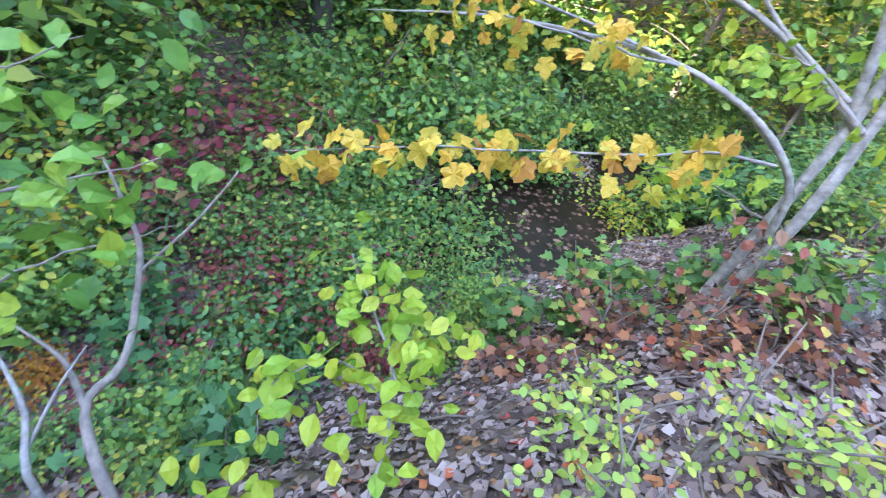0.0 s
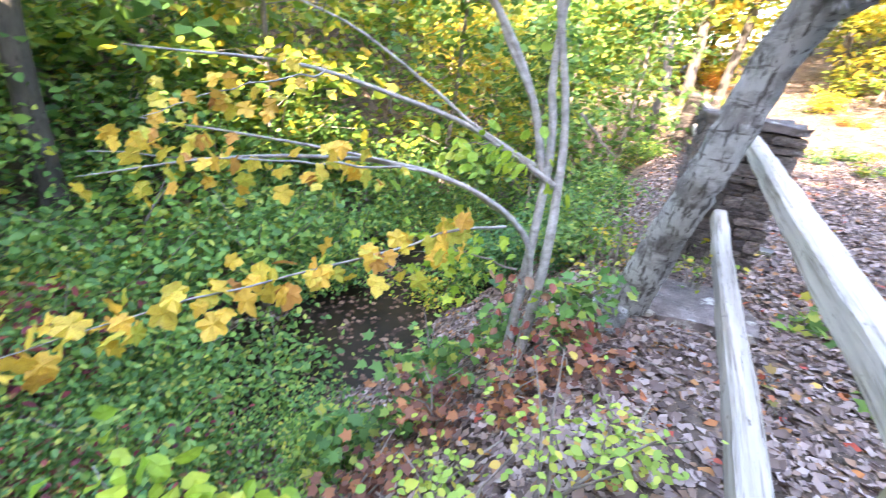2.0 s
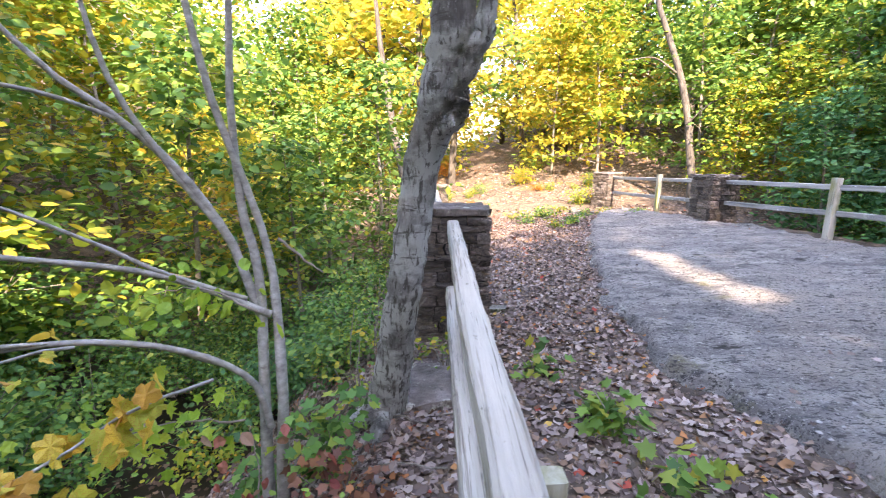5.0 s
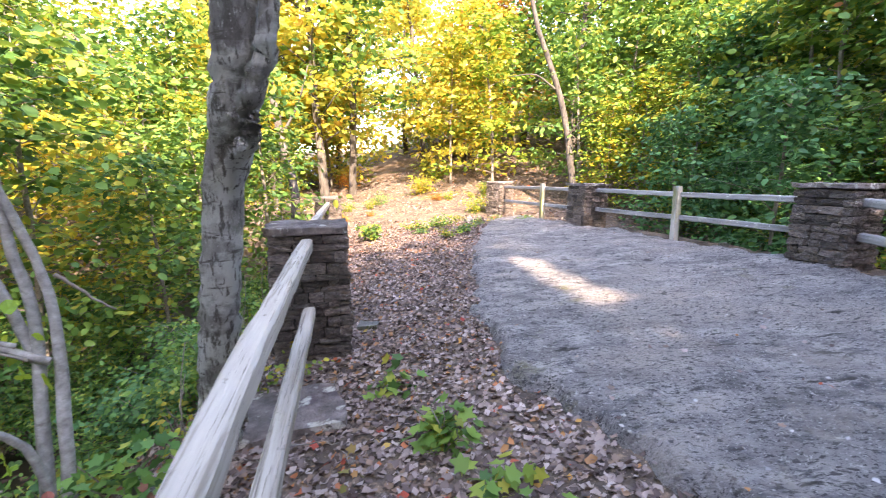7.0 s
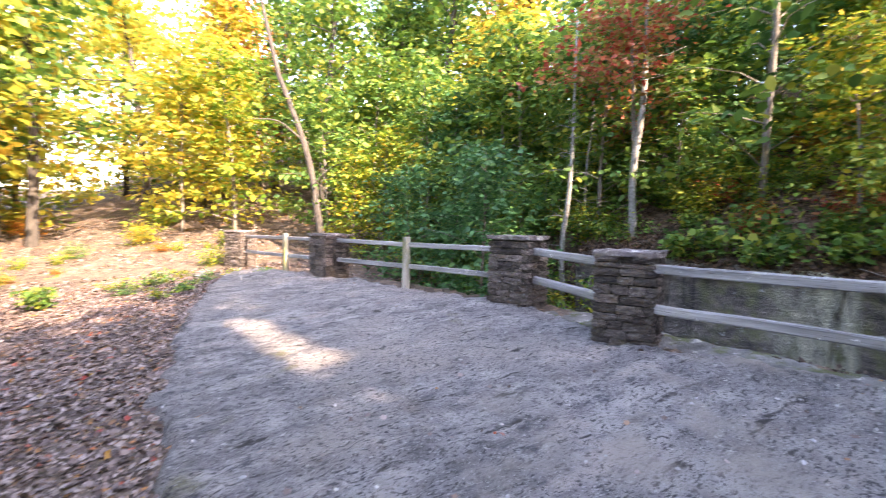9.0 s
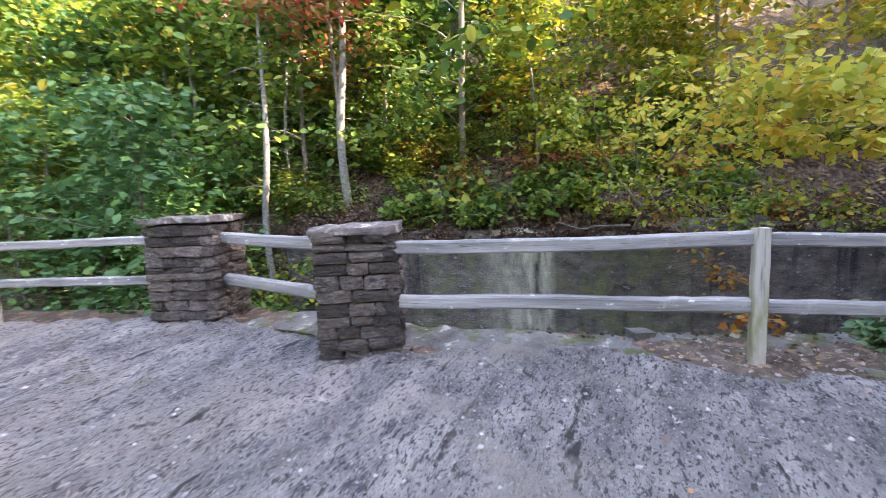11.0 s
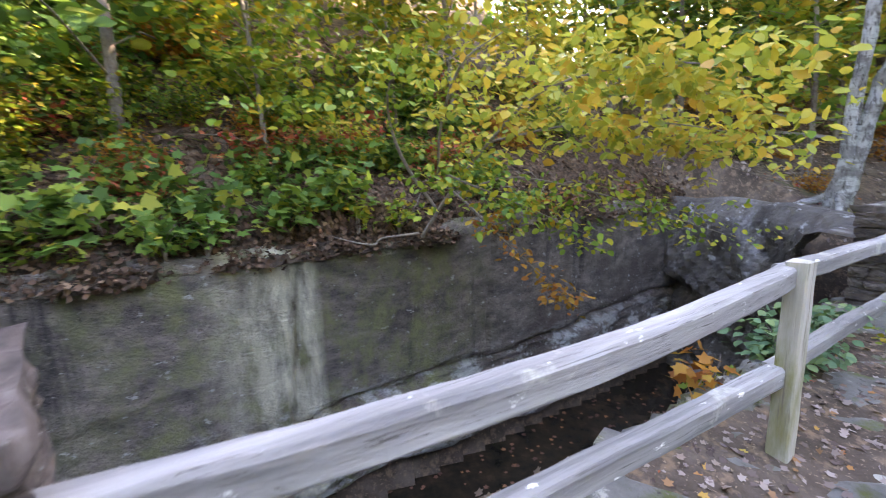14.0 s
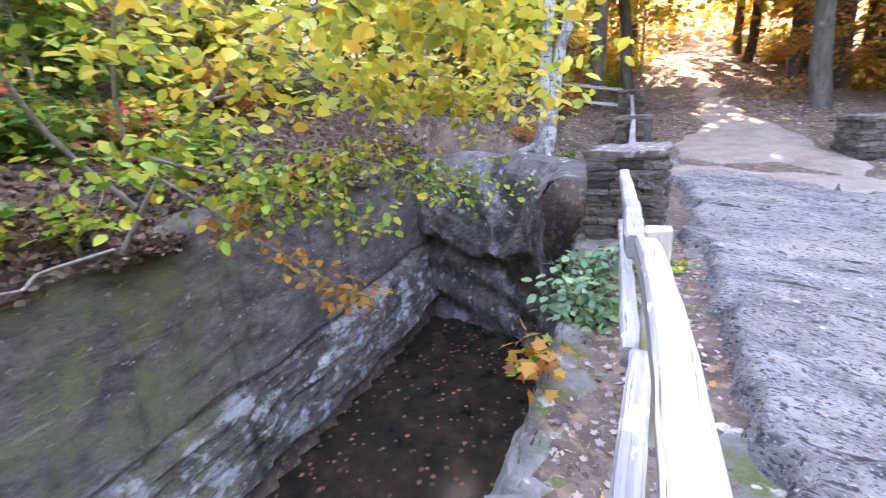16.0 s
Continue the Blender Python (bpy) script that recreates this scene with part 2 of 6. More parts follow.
RAIL = surface("bleached_rail_wood", (9, [(0.30, (0.11, 0.11, 0.112)), (0.48, (0.27, 0.267, 0.265)), (0.68, (0.46, 0.455, 0.45))]),
               [(46, 0.55, 0.65, (0.27, 0.26, 0.255), (1, 0.03, 1)), (110, 0.60, 0.65, (0.12, 0.115, 0.11), (1, 0.015, 1)), (4, 0.60, 0.72, (0.50, 0.50, 0.44), None), (16, 0.63, 0.69, (0.83, 0.83, 0.80), (1, 0.4, 1))], 0.85, 0.9, 24, 0.012, (1, 0.06, 1), 0.08)
OLD_RAIL = surface("old_sunbaked_rail_wood", (7, [(0.28, (0.20, 0.18, 0.155)), (0.5, (0.40, 0.37, 0.325)), (0.72, (0.58, 0.55, 0.49))]),
                   [(40, 0.54, 0.62, (0.27, 0.24, 0.20), (1, 0.03, 1)), (85, 0.58, 0.64, (0.15, 0.13, 0.11), (1, 0.02, 1)), (5, 0.60, 0.70, (0.33, 0.33, 0.25), (1, 0.4, 1)), (18, 0.64, 0.70, (0.16, 0.14, 0.12), (1, 0.5, 1))], 0.9, 1.0, 22, 0.015, (1, 0.06, 1), 0.08)
POST = surface("weathered_post_wood", (6, [(0.3, (0.30, 0.285, 0.24)), (0.7, (0.62, 0.60, 0.54))]),
               [(2.2, 0.47, 0.58, (0.22, 0.22, 0.09), (1, 1, 0.3)), (30, 0.58, 0.66, (0.20, 0.18, 0.15), (1, 1, 0.05))], 0.88, 0.8, 26, 0.01, (1, 1, 0.06), 0.1)
BARK = surface("mottled_grey_bark", (9, [(0.3, (0.15, 0.145, 0.138)), (0.5, (0.31, 0.305, 0.292)), (0.72, (0.50, 0.495, 0.475))]),
               [(2.4, 0.47, 0.54, (0.60, 0.62, 0.60), (1, 1, 1.8)), (34, 0.53, 0.61, (0.13, 0.122, 0.113), (1, 1, 0.24)), (7, 0.60, 0.66, (0.12, 0.11, 0.10), (0.5, 0.5, 3.0)), (6, 0.62, 0.69, (0.14, 0.13, 0.12), (1, 1, 0.5)), (3.1, 0.62, 0.7, (0.22, 0.27, 0.22), None), (55, 0.60, 0.66, (0.50, 0.51, 0.49), (1, 1, 0.5))], 0.9, 1.0, 30, 0.09, (1, 1, 0.35))
PALE = surface("pale_smooth_bark", (14, [(0.3, (0.15, 0.145, 0.135)), (0.55, (0.30, 0.295, 0.28)), (0.75, (0.46, 0.455, 0.44))]),
               [(12, 0.60, 0.68, (0.17, 0.16, 0.145), (1, 1, 1.8)), (4, 0.6, 0.7, (0.36, 0.38, 0.33), None)], 0.8, 0.6, 25, 0.01, (1, 1, 1.5))
DARKBARK = surface("dark_forest_bark", (6, [(0.3, (0.045, 0.038, 0.033)), (0.6, (0.12, 0.105, 0.09)), (0.8, (0.20, 0.18, 0.155))]),
                   [(20, 0.56, 0.66, (0.03, 0.026, 0.022), (1, 1, 0.25)), (3, 0.62, 0.72, (0.25, 0.25, 0.22), None)], 0.92, 0.9, 22, 0.03, (1, 1, 0.3))
TWIG = surface("twig_bark", (20, [(0.3, (0.12, 0.10, 0.085)), (0.7, (0.30, 0.27, 0.235))]), [], 0.85, 0.4, 60, 0.004)


def water_material():
    m, nt, ns, ls, p = nodes_of("still_brown_water")
    co = ns.new("ShaderNodeTexCoord").outputs["Object"]
    r = ramp_of(ns, [(0.35, (0.012, 0.013, 0.010)), (0.55, (0.035, 0.026, 0.018)), (0.75, (0.085, 0.058, 0.040))])
    ls.new(noise_of(ns, ls, co, 2.4, 8, 0.7), r.inputs[0])
    ls.new(r.outputs[0], p.inputs["Base Color"])
    p.inputs["Roughness"].default_value = 0.12
    p.inputs["IOR"].default_value = 1.33
    b = ns.new("ShaderNodeBump")
    b.inputs["Strength"].default_value, b.inputs["Distance"].default_value = 0.15, 0.01
    ls.new(noise_of(ns, ls, co, 6, 3), b.inputs["Height"])
    ls.new(b.outputs[0], p.inputs["Normal"])
    return m


WATER = water_material()


BRIGHT = leafy("pale_lime_leaves", [(0.0, (0.20, 0.36, 0.07)), (0.6, (0.36, 0.50, 0.10)), (0.9, (0.50, 0.54, 0.10)), (1.0, (0.55, 0.32, 0.08))])


FRESH = leafy("fresh_green_leaves", [(0.0, (0.05, 0.14, 0.04)), (0.4, (0.11, 0.26, 0.065)), (0.8, (0.22, 0.40, 0.085)), (1.0, (0.42, 0.44, 0.08))])


RUSSET = leafy("russet_leaf", [(0.0, (0.20, 0.05, 0.05)), (0.5, (0.34, 0.11, 0.08)), (1.0, (0.30, 0.20, 0.13))], 0.3, 0.6, True)


# ---- mesh helpers ----
def mesh_of(name, verts, faces, material, smooth=False):
    me = bpy.data.meshes.new(name)
    me.from_pydata(np.asarray(verts, dtype=float).tolist(), [], [list(map(int, f)) for f in faces])
    me.materials.append(material)
    if smooth:
        me.polygons.foreach_set("use_smooth", np.ones(len(me.polygons), dtype=bool))
    me.update()
    return me


def piece(name, me, parent=None, label="", m=None):
    """One mesh object, under a thing or a part where parent is given."""
    ob = new(name, me)
    if parent is not None:
        ob.parent = parent
    if m is not None:
        ob.matrix_basis = m
    if label:
        ob["label"] = label
    return ob


def thing(name, label, category, m=None, group="", kind=""):
    ob = new(name)
    ob.empty_display_size = 0.1
    if m is not None:
        ob.matrix_basis = m
    return tagged(ob, label, category, group, kind)


def part(name, bm, material, parent, label="", m=None, smooth=False):
    me = bpy.data.meshes.new(name)
    bm.to_mesh(me)
    bm.free()
    me.materials.append(material)
    if smooth:
        me.polygons.foreach_set("use_smooth", np.ones(len(me.polygons), dtype=bool))
    return piece(name, me, parent, label, m)


class Tubes:
    """Collects tapered, slightly crooked tubes into one mesh."""

    def __init__(self):
        self.v, self.f = [], []

    def add(self, points, radii, sides=7, wobble=0.06, seed=0, cap=True):
        rng = np.random.default_rng(seed + len(self.v))
        pts = np.asarray(points, float)
        rad = np.interp(np.linspace(0, 1, len(pts)), np.linspace(0, 1, len(radii)), radii)
        tang = np.gradient(pts, axis=0)
        tang /= np.linalg.norm(tang, axis=1)[:, None] + 1e-9
        ref = np.array([0.31, 0.17, 0.93]) if abs(tang[0][2]) < 0.9 else np.array([0.97, 0.21, 0.1])
        base = sum(len(a) for a in self.v)
        ang = np.linspace(0, 2 * np.pi, sides, endpoint=False)
        rings = []
        for p, t, r in zip(pts, tang, rad):
            a = np.cross(t, ref)
            a /= np.linalg.norm(a) + 1e-9
            b = np.cross(t, a)
            rr = r * (1 + wobble * rng.standard_normal(sides))
            rings.append(p + rr[:, None] * (np.cos(ang)[:, None] * a + np.sin(ang)[:, None] * b))
        self.v.append(np.concatenate(rings))
        for i in range(len(pts) - 1):
            for j in range(sides):
                k = (j + 1) % sides
                self.f.append((base + i * sides + j, base + i * sides + k, base + (i + 1) * sides + k, base + (i + 1) * sides + j))
        if cap:
            self.f.append(tuple(base + (len(pts) - 1) * sides + j for j in range(sides)))

    def mesh(self, name, material):
        return mesh_of(name, np.concatenate(self.v), self.f, material, True)


def curve_pts(ctrl, n=10, jitter=0.0, seed=0):
    """A smooth run of n points through the control points."""
    c = np.asarray(ctrl, float)
    rng = np.random.default_rng(seed)
    if len(c) == 2:
        out = np.linspace(c[0], c[1], n)
    else:
        c = np.vstack([2 * c[0] - c[1], c, 2 * c[-1] - c[-2]])
        ts = np.linspace(0, len(c) - 3 - 1e-6, n)
        out = []
        for t in ts:
            i, u = int(t), t - int(t)
            p0, p1, p2, p3 = c[i:i + 4]
            out.append(0.5 * (2 * p1 + (p2 - p0) * u + (2 * p0 - 5 * p1 + 4 * p2 - p3) * u * u + (3 * p1 - p0 - 3 * p2 + p3) * u ** 3))
        out = np.array(out)
    out[1:-1] += jitter * rng.standard_normal((n - 2, 3))
    return out


CURL = (np.array([(0, 0, 0), (0.42, 0.22, 0.16), (0.20, 0.75, -0.06), (-0.06, 1.0, 0.18), (-0.38, 0.55, 0.10)]), [(0, 1, 2), (0, 2, 4), (4, 2, 3)])
HEX = (np.array([(0, 0, 0), (0.31, 0.30, 0.05), (0.27, 0.72, 0.03), (0, 1.02, -0.08), (-0.27, 0.72, 0.03), (-0.31, 0.30, 0.05)]), [(0, 1, 2), (0, 2, 3), (0, 3, 4), (0, 4, 5)])
# leaf outlines: x across, y along from the stalk, z out of the leaf
DIAMOND = (np.array([(0, 0, 0), (0.36, 0.45, 0.06), (0, 1, -0.08), (-0.36, 0.45, 0.06)]), [(0, 1, 2), (0, 2, 3)])
OVAL = (np.array([(0, 0, 0), (0.24, 0.18, 0.05), (0.36, 0.48, 0.07), (0.22, 0.80, 0.03), (0, 1.02, -0.06), (-0.22, 0.80, 0.03), (-0.36, 0.48, 0.07), (-0.24, 0.18, 0.05), (0, 0.5, 0)]),
        [(8, i, (i + 1) % 8) for i in range(8)])
MAPLE_RIM = [(0, 0.0), (0.20, -0.05), (0.42, 0.08), (0.36, 0.22), (0.58, 0.42), (0.50, 0.58), (0.30, 0.60), (0.26, 0.80), (0.0, 1.02),
             (-0.26, 0.80), (-0.30, 0.60), (-0.50, 0.58), (-0.58, 0.42), (-0.36, 0.22), (-0.42, 0.08), (-0.20, -0.05)]
MAPLE = (np.array([(x, y, 0.14 * x * x - 0.1 * y * y) for x, y in MAPLE_RIM] + [(0, 0.36, 0.0)]),
         [(16, i, (i + 1) % 16) for i in range(16)])
LOBED = (np.array([(0, 0, 0), (0.40, 0.08, 0.03), (0.30, 0.32, 0.0), (0.52, 0.55, 0.05), (0.2, 0.62, 0.0), (0, 1, -0.08), (-0.2, 0.62, 0), (-0.52, 0.55, 0.05), (-0.30, 0.32, 0), (-0.40, 0.08, 0.03)]),
         [(0, 1, 2), (2, 3, 4), (4, 5, 6), (6, 7, 8), (8, 9, 0), (0, 2, 4), (0, 4, 6), (0, 6, 8)])


def leaf_arrays(P, along, normal, size, template):
    """All the leaves as one set of vertices and faces."""
    tv, tf = template
    along = along / (np.linalg.norm(along, axis=1)[:, None] + 1e-9)
    across = np.cross(along, normal)
    across /= np.linalg.norm(across, axis=1)[:, None] + 1e-9
    up = np.cross(across, along)
    size = np.broadcast_to(size, (len(P),))
    v = P[:, None, :] + size[:, None, None] * (tv[None, :, 0, None] * across[:, None, :] + tv[None, :, 1, None] * along[:, None, :] + tv[None, :, 2, None] * up[:, None, :])
    k = len(tv)
    f = (np.arange(len(P)) * k)[:, None, None] + np.array(tf)[None]
    return v.reshape(-1, 3), f.reshape(-1, 3)


def leaf_mesh(name, P, along, normal, size, material, template=DIAMOND):
    v, f = leaf_arrays(np.asarray(P, float), np.asarray(along, float), np.asarray(normal, float), size, template)
    me = bpy.data.meshes.new(name)
    me.vertices.add(len(v))
    me.vertices.foreach_set("co", v.ravel())
    me.loops.add(f.size)
    me.loops.foreach_set("vertex_index", f.ravel())
    me.polygons.add(len(f))
    me.polygons.foreach_set("loop_start", np.arange(0, f.size, 3))
    me.polygons.foreach_set("loop_total", np.full(len(f), 3))
    me.update(calc_edges=True)
    me.materials.append(material)
    return me


def leaf_frames(rng, n, out=None, droop=0.35, flat=0.55):
    """Directions along the leaves and their normals: spread out, drooping, facing mostly up."""
    a = rng.standard_normal((n, 3))
    a[:, 2] = 0.35 * a[:, 2] - droop
    if out is not None:
        a[:, :2] += out[:, :2]
    nrm = rng.standard_normal((n, 3)) * flat
    nrm[:, 2] += 1
    return a, nrm


# ---- the lie of the land ----
def smooth(a, b, x):
    t = np.clip((np.asarray(x, float) - a) / (b - a), 0, 1)
    return t * t * (3 - 2 * t)


def fence_left(y):
    return 0.88 - 0.245 * np.asarray(y, float)


RIGHT_Y = [-30.0, -11.7, -7.92, -1.5, 1.7, 4.75, 7.18, 12.87, 18.2, 40.0]
RIGHT_X = [17.0, 11.6, 10.3, 8.12, 7.15, 6.60, 6.68, 4.80, 3.0, 1.5]
WALL_Y = [-3.4, 1.0, 5.0, 7.0]
WALL_X = [12.9, 11.5, 10.15, 9.6]
WATER_Z = -2.1


def fence_right(y):
    return np.interp(y, RIGHT_Y, RIGHT_X)


def wall_x(y):
    return np.interp(y, WALL_Y, WALL_X)


def shelf_width(y):
    return np.interp(y, [-2.0, 1.3, 1.9, 2.5, 3.2, 6.0], [0.72, 0.60, 0.52, 0.42, 0.42, 0.60])


def wave(x, y, k, s):
    return np.sin(k * x + 1.7 * s) * np.cos(0.83 * k * y - 0.9 * s) + 0.5 * np.sin(1.9 * k * x - 1.3 * k * y + s) + 0.3 * np.sin(3.7 * k * y + 2.9 * k * x + 2 * s)


def height(x, y):
    x, y = np.asarray(x, float), np.asarray(y, float)
    plateau = 0.08 + 0.078 * np.clip(x, -4, 12) + 0.012 * np.clip(y - 6, 0, 12)
    z = plateau + 0.012 * wave(x, y, 2.1, 1) + 0.03 * wave(x, y, 0.5, 2)
    # ravine beside the old fence
    u = fence_left(y) - x
    inside = smooth(-9, -5, y) * (1 - smooth(13, 20, y + 0.3 * np.clip(u - 3, 0, 20)))
    drop = 1.80 * smooth(0.35, 2.9, u) + 0.55 * np.exp(-((u - 3.5 - 0.25 * np.sin(0.7 * y)) / 0.6) ** 2) * smooth(1.0, 2.6, y) - 0.5 * smooth(1.5, -1.5, y) * smooth(1.5, 3.5, u)
    rise = 0.55 * np.clip(u - 7.0, 0, 40)
    z = z - inside * drop + rise * smooth(0, 3, u) + inside * 0.10 * wave(x, y, 1.7, 3) * smooth(0.5, 2, u)
    # pit and bank beyond the other fence
    v = x - fence_right(y)
    pit = smooth(-3.75, -3.45, y) * (1 - smooth(8, 19, y))
    bank = smooth(6.2, 7.6, y)
    edge = shelf_width(y) + 0.05 * wave(y, y, 1.1, 4)
    w = x - wall_x(y) - 0.16
    sunk = smooth(edge, edge + 0.12, v) * (1 - bank) + smooth(0.5, 2.2, v) * bank
    low = z + sunk * (-2.55 + 1.3 * bank - z)
    hill = 1.42 + 0.66 * np.clip(w, 0, 14) + 0.30 * np.clip(w - 14, 0, 60) + 0.14 * wave(x, y, 0.9, 5) * smooth(0.2, 1.5, w)
    soft_hill = low + smooth(-1.4, 1.2, w) * (hill - low)
    right = np.where(w > 0, hill, low) * (1 - bank) + soft_hill * bank
    z = np.where((v > 0) & (pit > 0), z + pit * (right - z), z)
    # rising ground behind the pit and towards the trail
    back = (1 - smooth(-3.75, -3.45, y)) * smooth(0.3, 2.5, v)
    z = z + back * (0.50 + 0.30 * np.clip(v - 2.0, 0, 20))
    z = z + 0.14 * np.clip(-6.5 - y, 0, 60) + 0.010 * np.clip(-14 - y, 0, 40) * np.clip(x - 8, -6, 12)
    # hillside beyond the far end
    far = np.clip(y - 18.5, 0, 80)
    z = z + (0.26 * far) * smooth(-12, 4, x) + 0.10 * far * (1 - smooth(-12, 4, x)) + 0.05 * wave(x, y, 0.8, 6) * smooth(17, 22, y)
    z = z + 0.32 * np.clip(x - 7, 0, 40) * smooth(19, 24, y) * 0.6
    return z


def grid_axis(lo, fine_lo, fine_hi, hi, step, coarse):
    return np.concatenate([np.arange(lo, fine_lo, coarse), np.arange(fine_lo, fine_hi, step), np.arange(fine_hi, hi + coarse, coarse)])


def sheet(name, xs, ys, zfun, material, keep=None):
    X, Y = np.meshgrid(xs, ys)
    Z = zfun(X, Y)
    v = np.stack([X.ravel(), Y.ravel(), Z.ravel()], 1)
    nx = len(xs)
    i = np.arange(len(xs) - 1)[None] + nx * np.arange(len(ys) - 1)[:, None]
    f = np.stack([i, i + 1, i + nx + 1, i + nx], -1).reshape(-1, 4)
    if keep is not None:
        c = v[f].mean(1)
        f = f[keep(c[:, 0], c[:, 1])]
    return mesh_of(name, v, f, material, True)


ground = piece("ground", sheet("ground", grid_axis(-75, -6, 14.5, 75, 0.13, 1.3), grid_axis(-75, -6, 18, 75, 0.13, 1.3), height, SOIL))
tagged(ground, "brown forest floor of soil and leaf litter", "ground", kind="structure")


# bare rock of the old road, a few centimetres proud of the soil
def road_left(y):
    return np.interp(y, [-14, -4, 1.0, 2.6, 4.2, 6, 9, 13, 16], [6.6, 3.9, 3.1, 2.45, 1.62, 1.45, 1.5, 1.9, 2.6])


def road_right(y):
    return fence_right(y) - np.interp(y, [-14, -3, -0.6, 1.0, 1.6, 2.4, 3, 5, 7, 15], [0.5, 0.6, 0.52, 0.46, 0.40, 0.12, 0.06, 0.06, 0.0, 0.15])


def road_inside(x, y):
    n = 0.10 * wave(x, y, 2.3, 7) + 0.05 * wave(x, y, 7.0, 8)
    return np.minimum(np.minimum(x - road_left(y) + n, road_right(y) - x + n), np.minimum(15.9 - y + 3 * n, y + 5.2 + 6 * n))


def road_height(x, y):
    d = road_inside(x, y)
    step = 0.045 + 0.05 * smooth(3.0, 0.5, y) * smooth(3.5, 6.0, x)
    flake = 0.5 * wave(x * 0.5, y, 1.5, 9) + 0.35 * wave(x * 0.6, y, 4.1, 14) + 0.25 * wave(x * 0.7, y, 9.7, 15)
    slabs = 0.019 * np.floor(2.2 * (flake + 1.5)) + 0.007 * wave(x * 0.6, y, 7.0, 10) + 0.006 * wave(x * 0.7, y, 17.0, 11)
    return height(x, y) - 0.06 + (0.06 + step + slabs) * smooth(-0.01, 0.10, d)


road = piece("road", sheet("road", np.arange(1.0, 14.0, 0.05), np.arange(-13, 16.2, 0.055), road_height, ROAD, lambda x, y: road_inside(x, y) > -0.02))
tagged(road, "bare blue-grey bedrock road, worn and flaking", "road", kind="structure")


# ---- rock walls of the pit ----
def crag(name, path, z_top, z_low, material, bulge, label, step=0.07, top_back=0.9, uneven=0.10, lift=0.12):
    """A rock face along a plan path, with ledges and an overhang given by bulge(s, z), and a top running back into the hill."""
    p = np.asarray(path, float)
    seg = np.r_[0, np.cumsum(np.linalg.norm(np.diff(p, axis=0), axis=1))]
    S = np.arange(0, seg[-1], step)
    px, py = np.interp(S, seg, p[:, 0]), np.interp(S, seg, p[:, 1])
    tx, ty = np.gradient(px), np.gradient(py)
    ln = np.hypot(tx, ty)
    nx, ny = ty / ln, -tx / ln
    rows = np.r_[np.arange(z_low, z_top, step), np.full(4, z_top)]
    back = np.r_[np.zeros(len(rows) - 4), np.linspace(0.1, top_back, 4)]
    V = []
    for k, (zz, bk) in enumerate(zip(rows, back)):
        o = bulge(S, np.full_like(S, zz)) - bk
        zt = zz + (uneven * wave(S, S * 0.3, 1.3, 12) if bk > 0 or zz > z_top - 0.3 else 0) + lift * bk
        V.append(np.stack([px + o * nx, py + o * ny, np.broadcast_to(zt, S.shape)], 1))
    n = len(S)
    i = np.arange(n - 1)[None] + n * np.arange(len(rows) - 1)[:, None]
    f = np.stack([i, i + 1, i + n + 1, i + n], -1).reshape(-1, 4)
    ob = piece(name, mesh_of(name, np.concatenate(V), f, material, False))
    return tagged(ob, label, "rock wall", kind="structure")


def far_face(s, z):
    crack = -0.66 + 0.035 * (s - 4.6) + 0.05 * np.sin(1.3 * s + 0.5) + 0.03 * np.sin(4.1 * s)
    o = 0.035 * np.sin(0.9 * s + 0.4) * np.cos(0.8 * z) + 0.012 * np.sin(2.3 * s) * np.sin(3.1 * z + 0.3 * np.sin(s)) + 0.003 * np.sin(17 * z + 1.5 * np.sin(1.3 * s)) + 0.003 * np.sin(41 * z + 2.0 * np.sin(2.1 * s)) * np.sin(5 * s)
    beds = np.floor(5.5 * (z + 0.05 * np.sin(1.7 * s) + 0.03 * np.sin(5.3 * s))) + 0.6 * np.floor(13.0 * (z + 0.03 * np.sin(2.9 * s + 1)))
    o = o + (0.05 + 0.03 * np.sin(1.3 * s + 1)) * smooth(crack + 0.02, crack - 0.06, z) - 0.10 * np.exp(-((z - crack) / 0.045) ** 2)
    o = o + smooth(crack, crack - 0.15, z) * (0.018 * np.sin(2.7 * beds + 0.9 * s) + 0.012 * np.sin(5.1 * beds + 2.3 * s) + 0.085 * wave(s, 1.2 * z, 1.5, 24) + 0.02 * wave(s, 2.0 * z, 6.3, 25) + 0.06 * (crack - z))
    o = o - 0.6 * smooth(-1.62, -2.02, z + 0.08 * np.sin(0.9 * s)) + 0.012 * np.floor(1.7 * (z + 0.06 * np.sin(1.1 * s) + 0.03 * np.sin(3.7 * s)))
    for j in (1.9, 4.4, 7.1, 9.0):
        o = o - 0.07 * np.exp(-((s - j - 0.1 * z) / 0.035) ** 2) * smooth(crack - 0.1, crack + 0.1, z)
    return o - 0.16 * smooth(1.15, 1.5, z) ** 2


def end_face(s, z):
    lip = -0.25 + 0.22 * np.sin(1.7 * s + 1.0) + 0.05 * np.sin(6 * s)
    o = 0.06 * wave(s, z, 1.2, 30) + 0.035 * wave(s, 1.7 * z, 4.5, 31) + 0.018 * wave(s, z, 12, 32) + 0.05 * np.floor(1.6 * np.sin(2.1 * s) + 0.5)
    o = o + 0.36 * smooth(lip - 0.10, lip + 0.08, z) + 0.06 * np.sin(9 * z + 2 * s) * smooth(lip, lip - 0.2, z)
    return o - 0.25 * smooth(0.9, 1.42, z) ** 2


